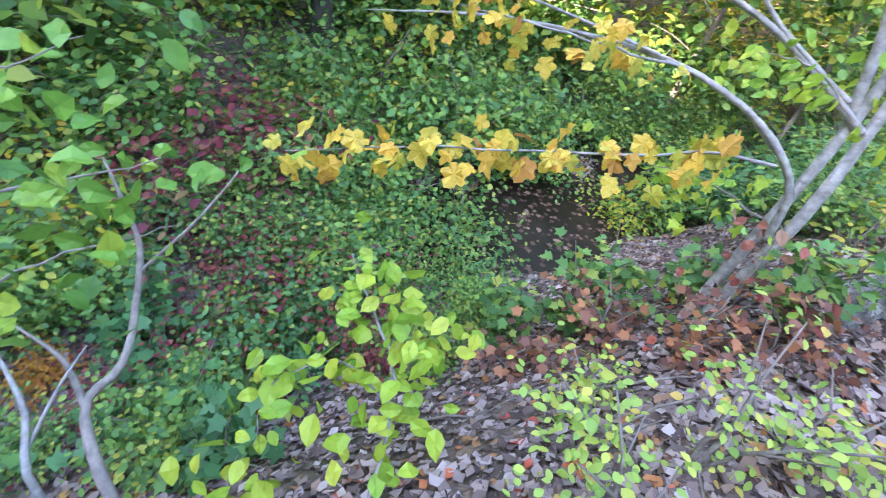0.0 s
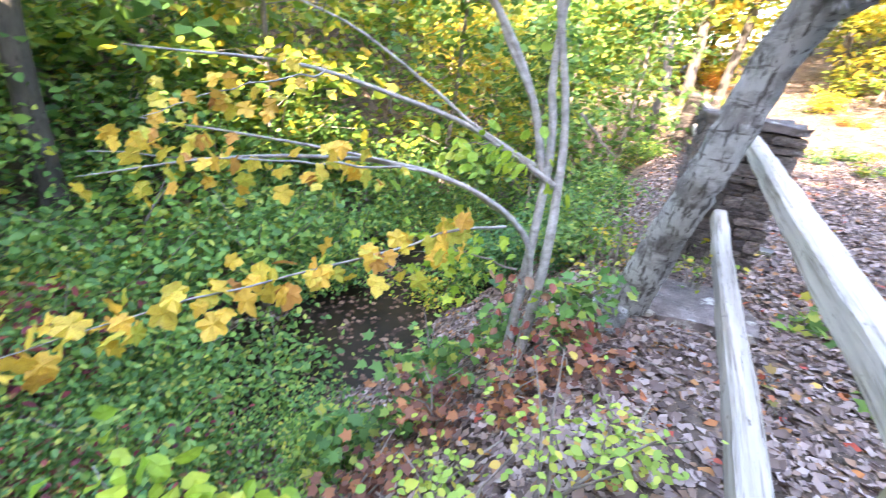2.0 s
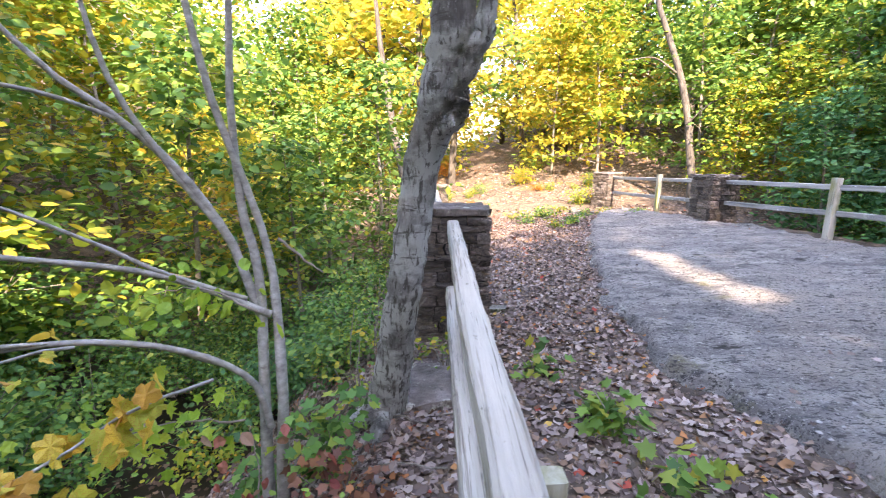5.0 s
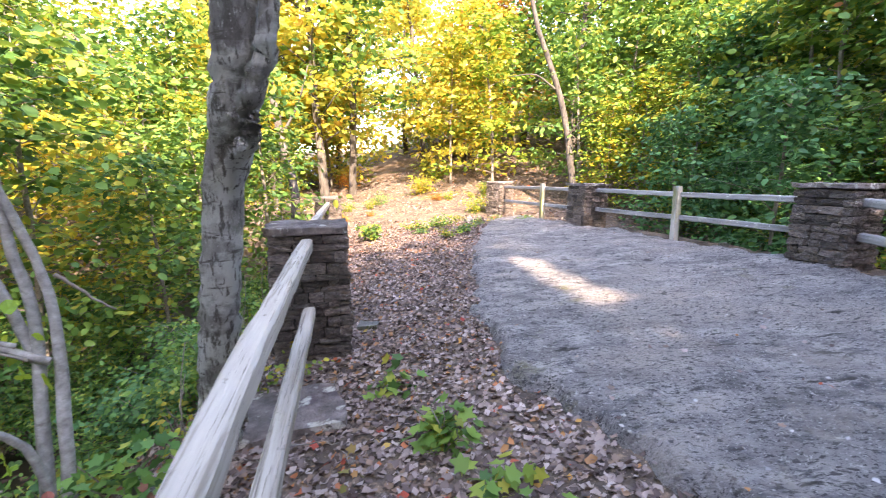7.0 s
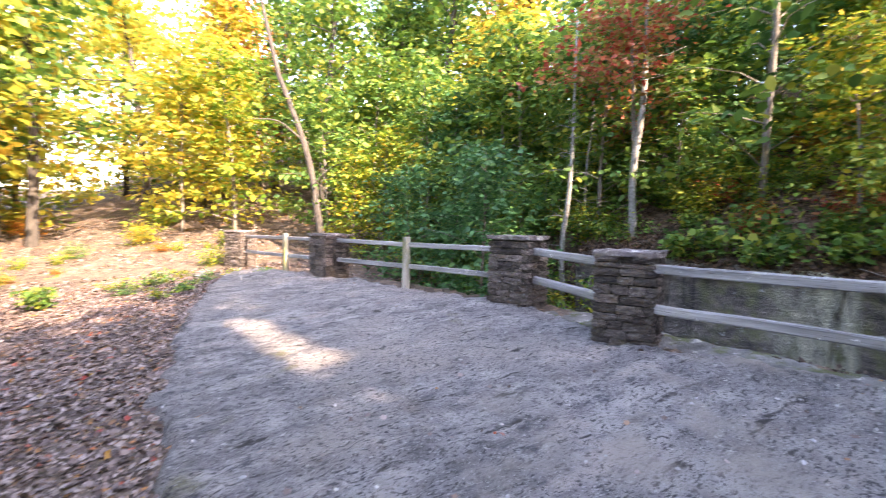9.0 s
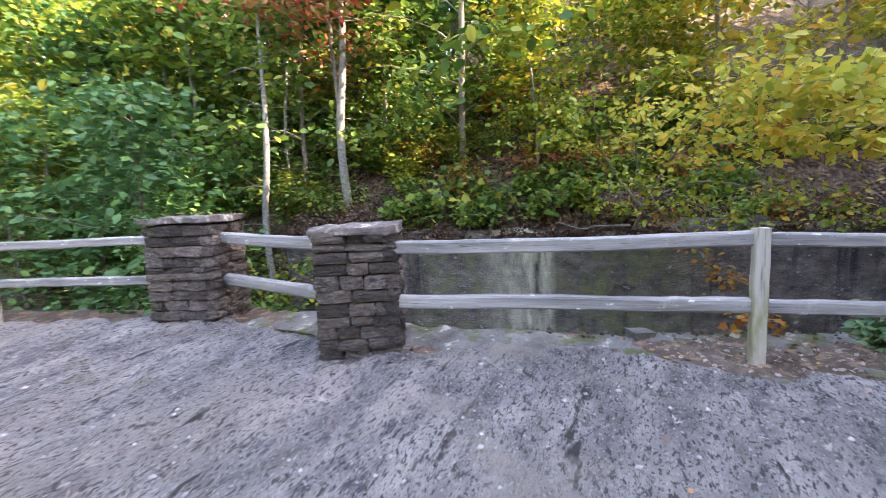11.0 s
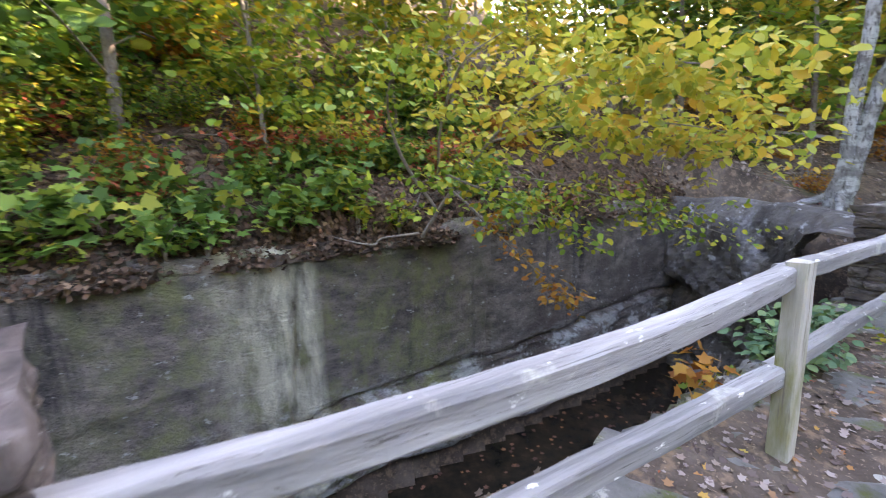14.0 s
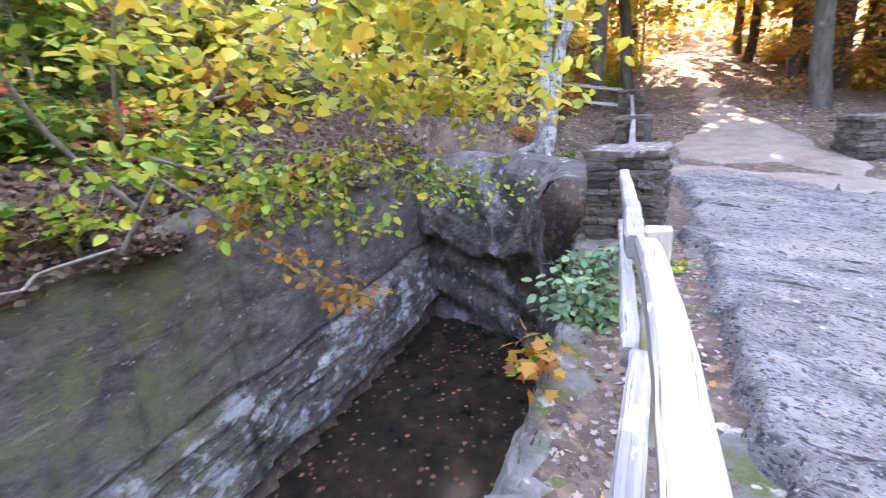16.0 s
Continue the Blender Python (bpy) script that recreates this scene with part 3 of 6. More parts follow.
def near_face(s, z):
    o = 0.06 * wave(s, z, 1.5, 40) + 0.03 * wave(s, 2 * z, 5, 41) + 0.012 * wave(s, z, 13, 42)
    return o + 0.10 * np.floor(2.2 * (0.6 - z)) * 0.22 - 0.12 * smooth(0.45, 0.62, z)


crag("rock_wall_far", [(9.25, 8.4), (9.6, 7.0), (10.15, 5.0), (11.5, 1.0), (12.9, -3.4)], 1.40, -2.6, CLIFF, far_face, "sheer dark sandstone wall with green and white stains", 0.06, 0.4, 0.10, -0.2)
crag("rock_wall_end", [(13.4, -3.2), (11.0, -3.0), (9.9, -2.75), (9.3, -2.1), (8.85, -1.1)], 1.42, -2.6, BOULDER, end_face, "overhanging dark boulder face at the end of the pit", 0.06, 0.4, 0.08, -0.15)
bank = crag("soil_bank", [(9.2, 8.5), (9.55, 7.0), (10.10, 5.0), (11.45, 1.0), (12.85, -3.3)], 1.66, 1.20, HUMUS, lambda s, z: 0.0 + 0.09 * wave(s, z, 1.9, 70) + 0.06 * wave(s, 2 * z, 6.1, 71) + 0.035 * wave(s, 3 * z, 17, 72) - 1.2 * np.clip(z - 1.23, 0, 1), "overhanging soil and roots along the wall's top", 0.05, 0.5, 0.05, 0.35)
crag("rock_ledge", [(8.95, -1.7), (8.35, -0.2), (7.86, 1.3), (7.70, 1.85), (7.50, 2.45), (7.36, 3.2), (7.28, 5.0), (7.42, 6.6)], 0.66, -2.6, LEDGE, near_face, "mossy pale rock ledge along the pit's edge", 0.06, 0.55, 0.02, -0.12)
pool = sheet("pool_water", np.linspace(6.6, 14, 12), np.linspace(-4, 9, 16), lambda x, y: 0 * x + WATER_Z, WATER)
tagged(piece("pool_water", pool), "still brown water at the bottom of the pit", "water", kind="structure")
MUDDY = surface("muddy_creek_water", (2.0, [(0.3, (0.008, 0.007, 0.004)), (0.7, (0.030, 0.021, 0.012))]), [], 0.12, 0.15, 6, 0.01)
MUDDY.node_tree.nodes["Principled BSDF"].inputs["Specular IOR Level"].default_value = 0.15
MUDDY.node_tree.nodes["Principled BSDF"].inputs["Roughness"].default_value = 0.3
creek = sheet("creek_water", np.linspace(-8.5, -1.2, 12), np.linspace(-6, 14, 20), lambda x, y: 0 * x - 1.98, MUDDY)
tagged(piece("creek_water", creek), "dark shallow creek in the ravine", "water", kind="structure")


# dusty trail leading on from the road
DIRT = surface("dusty_trail", (2.5, [(0.3, (0.17, 0.13, 0.105)), (0.7, (0.33, 0.27, 0.23))]), [(10, 0.56, 0.66, (0.20, 0.14, 0.10), None), (30, 0.6, 0.66, (0.50, 0.44, 0.39), None)], 0.95, 0.6, 30, 0.02)


def trail_side(x, y):
    mid = np.interp(y, [-26, -19.9, -12.3, -7.5, -4.0], [14.0, 11.7, 9.2, 7.7, 6.6])
    half = np.interp(y, [-26, -12, -8, -4], [0.5, 0.6, 1.5, 2.3])
    return half + 0.16 * wave(x, y, 1.8, 50) - np.abs(x - mid)


trail = piece("trail", sheet("trail", np.arange(3, 16, 0.12), np.arange(-26, -4.2, 0.12), lambda x, y: height(x, y) - 0.03 + 0.055 * smooth(0, 0.3, trail_side(x, y)), DIRT, lambda x, y: trail_side(x, y) > -0.05))
tagged(trail, "pale dusty footpath climbing into the wood", "trail", kind="structure")

# bare rock shelf between the fence and the pit
shelf = piece("rock_shelf", sheet("rock_shelf", np.arange(6.2, 9.6, 0.06), np.arange(-1.9, 6.6, 0.06), lambda x, y: height(x, y) + 0.012 + 0.025 * np.floor(2 * np.clip(wave(x, y * 0.4, 2.6, 60), -1, 1)) * 0.5 + 0.012 * wave(x, y, 9, 61) + 0.005 * wave(x, y, 23, 63), LEDGE, lambda x, y: (x - fence_right(y) > -0.62 + 0.10 * wave(x, y, 3.0, 62)) & (x - fence_right(y) < shelf_width(y) + 0.05)))
tagged(shelf, "pale bare rock shelf with moss beside the fence", "rock ledge", kind="structure")


# ---- stone pillars ----
def rough_stone(seed):
    """A hewn stone of unit size with uneven faces and worn edges."""
    bm = bmesh.new()
    bmesh.ops.create_cube(bm, size=1.0)
    bmesh.ops.subdivide_edges(bm, edges=bm.edges[:], cuts=1, use_grid_fill=True)
    for v in bm.verts:
        k = sum(abs(c) > 0.4 for c in v.co)
        v.co *= (1.0, 1.02, 0.97, 0.88)[k]
        n = noise.noise_vector(v.co * 2.1 + Vector((seed * 3.7, seed, 1.3 * seed)))
        v.co += 0.16 * n
    me = bpy.data.meshes.new("stone")
    bm.to_mesh(me)
    bm.free()
    me.materials.append(STONE)
    return me


STONES = [rough_stone(k) for k in range(10)]


def cap_mesh(seed, w):
    bm = bmesh.new()
    bmesh.ops.create_cube(bm, size=1.0)
    bmesh.ops.subdivide_edges(bm, edges=bm.edges[:], cuts=5, use_grid_fill=True)
    for v in bm.verts:
        v.co = Vector((v.co.x * w, v.co.y * w, v.co.z * 0.07))
        n = noise.noise_vector(v.co * 7 + Vector((seed, 2 * seed, 0)))
        v.co += Vector((0.06 * n.x, 0.06 * n.y, 0.032 * n.z))
    return bm


def pillar(x, y, top, base, turn, label, seed, w=0.76):
    rng = random.Random(seed)
    ob = thing("stone_pillar", label, "pillar", pose(x, y, base - 0.12, 0, 0, turn), "stone pillars of the fence")
    h = top - base + 0.12
    core = bmesh.new()
    bmesh.ops.create_cube(core, size=1.0, matrix=Matrix.Translation((0, 0, (h - 0.09) / 2)) @ Matrix.Diagonal((w - 0.09, w - 0.09, h - 0.09, 1)))
    part("mortar_core", core, MORTAR, ob, "dark recessed mortar")
    half = w / 2
    z = 0.0
    while z < h - 0.10:
        ch = min(rng.uniform(0.052, 0.125), h - 0.065 - z)
        for side in range(4):
            at = -half
            end = half - 0.10
            while at < end - 0.03:
                ln = min(rng.uniform(0.12, 0.33), end - at)
                if end - at - ln < 0.10:
                    ln = end - at
                d = rng.uniform(0.13, 0.17)
                proud = rng.uniform(-0.012, 0.026)
                a = side * math.pi / 2
                cx, cy = at + ln / 2, -half + d / 2 - proud
                m = Matrix.Rotation(a, 4, "Z") @ Matrix.Translation((cx, cy, z + ch / 2)) @ Matrix.Rotation(rng.uniform(-0.03, 0.03), 4, "Y")
                piece("stone", STONES[rng.randrange(10)], ob, "", m @ Matrix.Diagonal((ln * 0.97, d, ch * 0.94, 1)))
                at += ln
        z += ch
    part("capstone", cap_mesh(seed, w + 0.03), CAPSTONE, ob, "flat lichen-spotted capstone", Matrix.Translation((0, 0, h - 0.045)), True)
    return ob


def base_at(x, y):
    return float(height(x, y))


pillar(6.53, 4.77, 1.745, 0.66, 27, "brown fieldstone pillar with a pale lichened cap", 1, 0.70)
pillar(6.68, 7.18, 1.86, 0.72, 22, "stone pillar with a sunlit patch on one face", 2)
pillar(4.79, 12.87, 1.74, 0.52, 20, "weathered stone pillar at the road's bend", 3)
pillar(2.95, 18.2, 1.71, 0.42, 40, "stone pillar at the fence's far end", 4)
pillar(8.25, -1.43, 1.66, 0.60, 12, "tall coursed stone pillar beside the pit", 5)
pillar(10.3, -7.95, 1.76, 0.80, 12, "stone pillar at the trail's foot", 6)
pillar(11.6, -11.75, 2.42, 1.35, 12, "stone pillar on rising ground by the trail", 7)
pillar(6.0, -8.1, 1.50, 0.62, 25, "low dark stone pillar across the road", 8, 0.9)
pillar(-0.375, 5.22, 1.44, 0.04, 18, "leaning grey stone pillar with rails let into it", 9)
pillar(-2.65, 13.95, 1.28, 0.12, 16, "half-hidden stone pillar among brush", 10)
pillar(1.36, -1.95, 1.40, 0.12, 14, "grey stone pillar of the old fence", 11)


# ---- rail fences ----
def timber(a, b, wide, tall, seed, taper=1.0, bow=0.0, wood=RAIL):
    """A hewn rail from a to b: squared, with uneven faces, in its own axes along y."""
    a, b = Vector(a), Vector(b)
    ln = (b - a).length
    n = max(6, int(ln / 0.12))
    rng = np.random.default_rng(seed)
    prof = np.array([(-0.5, -0.38), (-0.38, -0.5), (0.38, -0.5), (0.5, -0.38), (0.5, 0.36), (0.36, 0.5), (-0.36, 0.5), (-0.5, 0.36)])
    drift = np.cumsum(rng.standard_normal((n + 1, 2)), 0) * 0.0022
    drift -= np.linspace(0, 1, n + 1)[:, None] * drift[-1]
    drift[:, 0] += bow * np.sin(np.linspace(0, np.pi, n + 1))
    V, F = [], []
    for i in range(n + 1):
        k = 1 + (taper - 1) * i / n
        w = prof * np.array([wide, tall]) * k * (1 + 0.03 * rng.standard_normal((8, 2)))
        V += [(w[j, 0] + drift[i, 0], i * ln / n, w[j, 1] + drift[i, 1]) for j in range(8)]
    for i in range(n):
        F += [(i * 8 + j, i * 8 + (j + 1) % 8, (i + 1) * 8 + (j + 1) % 8, (i + 1) * 8 + j) for j in range(8)]
    F += [tuple(range(8)), tuple(n * 8 + j for j in range(7, -1, -1))]
    d = (b - a).normalized()
    right = d.cross(Vector((0, 0, 1))).normalized()
    up = right.cross(d)
    m = Matrix((right, d, up)).transposed().to_4x4()
    m.translation = a
    return mesh_of("rail", V, F, wood), m


def post_mesh(h, w, seed):
    bm = bmesh.new()
    bmesh.ops.create_cube(bm, size=1.0)
    bmesh.ops.subdivide_edges(bm, edges=[e for e in bm.edges if abs(e.verts[0].co.z - e.verts[1].co.z) > 0.5], cuts=8)
    bmesh.ops.bevel(bm, geom=[e for e in bm.edges if abs(e.verts[0].co.z - e.verts[1].co.z) > 0.05], offset=0.09, segments=1, affect="EDGES")
    for v in bm.verts:
        v.co = Vector((v.co.x * w, v.co.y * w, (v.co.z + 0.5) * h))
        v.co += 0.006 * noise.noise_vector(v.co * 9 + Vector((seed, 0, 0)))
    return bm


def fence(a, b, tops, lows, label, posts=(), wide=0.085, tall=0.115, seed=0, wide_post=0.13, bow=0.0, wood=RAIL):
    """Two rails from a to b (plan), at the heights tops and lows at their ends, with posts at (x, y, top, base)."""
    ob = thing("rail_fence", label, "fence", pose(a[0], a[1], base_at(*a)), "rail fence sections")
    inv = ob.matrix_basis.inverted()
    for k, (za, zb) in enumerate((tops, lows)):
        me, m = timber((*a, za), (*b, zb), wide, tall, seed + k, 1.0, bow if k == 0 else 0.0, wood)
        piece("rail", me, ob, "", inv @ m)
    d = math.degrees(math.atan2(b[1] - a[1], b[0] - a[0]))
    for k, (x, y, top, base) in enumerate(posts):
        part("post", post_mesh(top - base + 0.15, wide_post, seed + k), POST, ob, "squared post with green algae", inv @ pose(x, y, base - 0.15, 0, 0, d))
    return ob


fence((6.41, 4.48), (7.13, 1.76), (1.55, 1.565), (1.09, 1.07), "whitened split-rail fence with one mossy post beside the pit", [(7.10, 1.715, 1.64, 0.65)], 0.09, 0.105, 11, 0.095, 0.10)
fence((7.170, 1.74), (8.17, -1.06), (1.565, 1.42), (1.06, 0.90), "whitened split-rail fence running on to the tall pillar", (), 0.088, 0.098, 14)
fence((6.70, 6.86), (6.48, 5.16), (1.60, 1.57), (1.14, 1.10), "short rail fence between two stone pillars", (), 0.085, 0.12, 21)
fence((4.93, 12.55), (6.52, 7.54), (1.56, 1.60), (1.06, 1.12), "white rail fence with a square post", [(5.72, 9.86, 1.74, 0.62)], 0.085, 0.10, 31)
fence((3.10, 17.85), (4.62, 13.2), (1.50, 1.56), (0.98, 1.04), "far white rail fence with a square post", [(3.98, 14.95, 1.69, 0.48)], 0.085, 0.10, 41)
fence((8.38, -1.9), (10.2, -7.6), (1.50, 1.62), (1.05, 1.2), "pale rail fence climbing to the trail", (), 0.09, 0.11, 51)
fence((10.42, -8.25), (11.5, -11.4), (1.62, 2.2), (1.2, 1.75), "pale rail fence on the slope", (), 0.09, 0.11, 61)
fence((11.85, -11.6), (16.1, -9.3), (2.42, 3.40), (1.95, 2.9), "long pale rail fence running up the hillside", (), 0.075, 0.09, 71)
fence((-0.27, 4.84), (1.25, -1.55), (1.26, 1.10), (0.58, 0.36), "old grey-white rail fence with a broken post", [(0.64, 1.40, 1.20, 0.10)], 0.115, 0.115, 81, 0.058, 0.0, OLD_RAIL)
fence((-0.55, 5.6), (-2.55, 13.6), (1.22, 1.08), (0.6, 0.5), "old rail fence half lost in brush", (), 0.11, 0.11, 91, wood=OLD_RAIL)


# ---- trees with a trunk of their own ----
def tree(name, label, stems, material, crown, category="tree", sides=9):
    """stems: (control points, radii) in world metres; crown: (material, leaf points, size, template) or None."""
    root = Vector(stems[0][0][0])
    ob = thing(name, label, category, Matrix.Translation(root))
    for k, (c, r) in enumerate(stems):
        tb = Tubes()
        tb.add(curve_pts(np.array(c) - np.array(root), max(7, (8 if sides > 12 else 3) * len(c)), 0.3 * min(r), k), r, sides if k == 0 else 6, 0.05, k)
        piece("trunk" if k == 0 else "limb", tb.mesh("limb", material), ob)
    return ob, root


# big leaning tree by the fence
big, root = tree("leaning_tree", "grey-barked tree with pale lichen bands leaning over the fence", [
    ([(-0.60, 3.50, -0.35), (-0.46, 3.40, 0.10), (-0.33, 3.25, 0.70), (-0.21, 3.12, 1.25), (-0.11, 3.06, 1.82), (0.05, 2.92, 2.28), (0.12, 2.85, 2.75), (0.12, 2.9, 3.6), (-0.3, 3.2, 5.6), (-0.5, 3.3, 8.5)], [0.25, 0.150, 0.115, 0.108, 0.104, 0.118, 0.105, 0.09, 0.07, 0.02]),
    ([(0.08, 2.86, 2.20), (0.25, 2.80, 2.45), (0.33, 2.80, 3.0), (0.6, 2.7, 5.0)], [0.06, 0.055, 0.05, 0.02]),
    ([(-0.02, 2.95, 2.02), (0.14, 2.86, 2.10), (0.17, 2.84, 2.25)], [0.06, 0.05, 0.03]),
    ([(-0.50, 3.38, 0.12), (-0.75, 3.15, -0.1), (-0.95, 2.95, -0.5)], [0.09, 0.07, 0.03]),
    ([(-0.46, 3.36, 0.10), (-0.42, 3.05, 0.0), (-0.4, 2.8, -0.15)], [0.08, 0.05, 0.02]),
    ([(0.0, 2.95, 3.3), (-0.7, 2.6, 4.2), (-1.5, 2.0, 5.2)], [0.06, 0.04, 0.01]),
    ([(-0.2, 3.1, 4.6), (0.5, 3.9, 5.6), (0.9, 4.8, 6.4)], [0.05, 0.03, 0.01])], BARK, None, sides=26)


def cluster(rng, centres, per, disc, thick, droop=0.35):
    """Leaf places and frames in flattened sprays about the centres."""
    c = np.repeat(np.asarray(centres, float), per, axis=0)
    off = rng.standard_normal((len(c), 3)) * np.array([disc, disc, thick])
    a, n = leaf_frames(rng, len(c), off / disc * 0.8, droop)
    return c + off, a, n


def crown_centres(rng, n, centre, radii, hollow=0.35):
    d = rng.standard_normal((n, 3))
    d /= np.linalg.norm(d, axis=1)[:, None]
    r = hollow + (1 - hollow) * rng.random(n) ** 0.6
    return np.array(centre) + d * r[:, None] * np.array(radii)


rng = np.random.default_rng(5)
c = crown_centres(rng, 170, (-0.2, 3.3, 6.3), (2.6, 2.6, 2.6))
P, a, n = cluster(rng, c, 26, 0.28, 0.14)
piece("crown", leaf_mesh("crown", P - np.array(root), a, n, rng.uniform(0.07, 0.12, len(P)), LIME, LOBED), big, "yellow-green leaves")


# pale many-stemmed clump with arching branches
BASE = (-0.84, 2.56, -0.68)
clump, croot = tree("pale_stemmed_tree", "clump of pale grey stems with long arching branches", [
    ([BASE, (-0.88, 2.72, 0.52), (-0.98, 2.86, 0.95), (-1.11, 2.94, 1.47), (-1.33, 2.82, 2.32), (-1.56, 2.80, 3.57), (-1.76, 2.80, 5.17)], [0.045, 0.032, 0.029, 0.025, 0.022, 0.017, 0.006]),
    ([(-0.92, 2.56, -0.68), (-1.00, 2.72, 0.57), (-1.09, 2.86, 1.17), (-1.22, 2.90, 1.69), (-1.21, 2.88, 2.42), (-1.16, 3.00, 4.17)], [0.042, 0.032, 0.029, 0.026, 0.022, 0.006]),
    ([(-1.06, 2.82, 0.92), (-1.26, 2.82, 1.42), (-1.48, 2.70, 1.82), (-1.66, 2.56, 2.07), (-1.86, 2.32, 2.33), (-2.26, 2.00, 2.97)], [0.030, 0.026, 0.024, 0.021, 0.016, 0.005]),
    ([(-1.26, 2.82, 1.42), (-1.51, 2.68, 1.85), (-1.68, 2.50, 2.35), (-1.76, 2.40, 3.17)], [0.022, 0.020, 0.016, 0.005]),
    ([(-1.66, 2.56, 2.07), (-1.86, 2.20, 2.19), (-2.16, 1.85, 2.13), (-2.66, 1.30, 1.92)], [0.014, 0.012, 0.010, 0.004]),
    ([(-0.98, 2.80, 0.95), (-1.26, 2.70, 1.09), (-1.58, 2.52, 1.24), (-1.92, 2.18, 1.36), (-2.24, 1.72, 1.47), (-2.66, 1.00, 1.47)], [0.024, 0.022, 0.019, 0.016, 0.012, 0.004]),
    ([(-1.11, 2.76, 1.05), (-1.49, 2.58, 1.22), (-1.78, 2.37, 1.44), (-2.11, 2.02, 1.71), (-2.46, 1.60, 1.87)], [0.015, 0.013, 0.011, 0.008, 0.003]),
    ([(-0.90, 2.62, 0.32), (-0.96, 2.56, 0.63), (-1.16, 2.36, 0.87), (-1.50, 2.12, 0.99), (-1.91, 1.82, 0.99), (-2.36, 1.30, 0.92), (-2.76, 0.70, 0.77)], [0.024, 0.022, 0.019, 0.016, 0.013, 0.010, 0.003]),
    ([(-1.06, 2.46, 0.77), (-1.36, 2.24, 0.95), (-1.76, 1.92, 1.02), (-2.16, 1.50, 1.07), (-2.56, 1.00, 1.12)], [0.014, 0.012, 0.010, 0.008, 0.003])], PALE, None)


def sprig(name, label, ctrl, radius, count, size, material, template, seed, category="branch", spread=0.10, droop=0.8, parent=None, leaf_name="leaf", m_twig=None):
    """A leafy twig: a stem, and each leaf an object of its own."""
    rg = np.random.default_rng(seed)
    o = np.array(ctrl[0], float)
    ob = thing(name, label, category, Matrix.Translation(o)) if parent is None else parent
    org = o if parent is None else np.array(parent.matrix_basis.translation)
    pts = curve_pts(np.array(ctrl) - org, 14, 0.006, seed)
    tb = Tubes()
    tb.add(pts, [radius, radius * 0.25], 5, 0.05, seed)
    piece("stem", tb.mesh("stem", m_twig or TWIG), ob)
    shapes = []
    for k in range(4):
        tv, tf = template
        w = tv.copy()
        w[:, 2] += 0.05 * rg.standard_normal(len(w)) + 0.12 * np.sin(3 * w[:, 1] + k)
        shapes.append(mesh_of("leaf", w, tf, material))
    for k in range(count):
        t = 0.12 + 0.88 * (k + rg.random()) / count
        p = np.array([np.interp(t, np.linspace(0, 1, 14), pts[:, j]) for j in range(3)]) + rg.standard_normal(3) * spread * np.array([1, 1, 0.6])
        along = Vector(rg.standard_normal(3) * np.array([1, 1, 0.3]) - np.array([0, 0, droop])).normalized()
        nrm = Vector(rg.standard_normal(3) * 0.6 + np.array([0.35, -0.25, 0.9]))
        x = along.cross(nrm).normalized()
        mm = Matrix((x, along, x.cross(along))).transposed().to_4x4()
        s = size * rg.uniform(0.65, 1.2)
        mm.translation = Vector(p)
        piece(leaf_name, shapes[k % 4], ob, "", mm @ Matrix.Diagonal((s, s, s, 1)))
    return ob


# the yellow-leaved branch reaching out over the ravine
sprig("yellow_maple_branch", "slender branch of spotted yellow maple leaves", [(-0.95, 2.25, 0.80), (-1.08, 1.95, 0.80), (-1.28, 1.50, 0.68), (-1.47, 1.02, 0.60), (-1.60, 0.52, 0.53), (-1.68, 0.10, 0.48)], 0.009, 84, 0.105, GOLD_LEAF, MAPLE, 3, spread=0.075, m_twig=PALE)
sprig("yellow_maple_branch", "thin branch of yellow and brown maple leaves", [(-1.45, 2.0, 1.02), (-1.62, 1.55, 1.06), (-1.75, 1.1, 1.10), (-1.85, 0.6, 1.15)], 0.008, 66, 0.08, GOLD_LEAF, MAPLE, 4, spread=0.12, m_twig=PALE)
sprig("yellow_maple_branch", "drooping twig of yellow maple leaves", [(-2.05, 1.8, 1.45), (-2.15, 1.35, 1.35), (-2.2, 0.9, 1.2)], 0.007, 44, 0.08, GOLD_LEAF, MAPLE, 6, spread=0.13, m_twig=PALE)
sprig("green_maple_branch", "leafy green branch beside the pale stems", [(-1.0, 2.7, 1.0), (-1.3, 2.6, 1.15), (-1.6, 2.5, 1.1)], 0.008, 60, 0.09, LIME_LEAF, OVAL, 7, spread=0.16)
sprig("green_maple_branch", "green leafy twigs around the pale stems", [(-0.9, 2.4, 0.5), (-1.2, 2.2, 0.55), (-1.5, 2.1, 0.45)], 0.007, 70, 0.08, LIME_LEAF, LOBED, 8, spread=0.16)
# lime-leaved sapling below the fence
sap = sprig("lime_sapling", "young sapling with bright lime oval leaves", [(-0.36, 0.21, -0.42), (-0.62, 0.36, -0.12), (-0.80, 0.40, 0.02), (-1.02, 0.36, 0.13), (-1.20, 0.31, 0.27)], 0.012, 84, 0.10, LIME_LEAF, OVAL, 9, "sapling", spread=0.10, droop=0.3, m_twig=PALE)
sprig("", "", [(-0.66, 0.37, -0.09), (-0.86, 0.20, 0.0), (-0.84, -0.06, -0.05), (-0.66, -0.15, -0.15)], 0.006, 46, 0.10, LIME_LEAF, OVAL, 10, spread=0.08, droop=0.3, parent=sap)
sprig("", "", [(-0.70, 0.40, -0.06), (-0.82, 0.54, 0.06), (-0.80, 0.68, 0.08)], 0.006, 32, 0.095, LIME_LEAF, OVAL, 11, spread=0.06, droop=0.3, parent=sap)
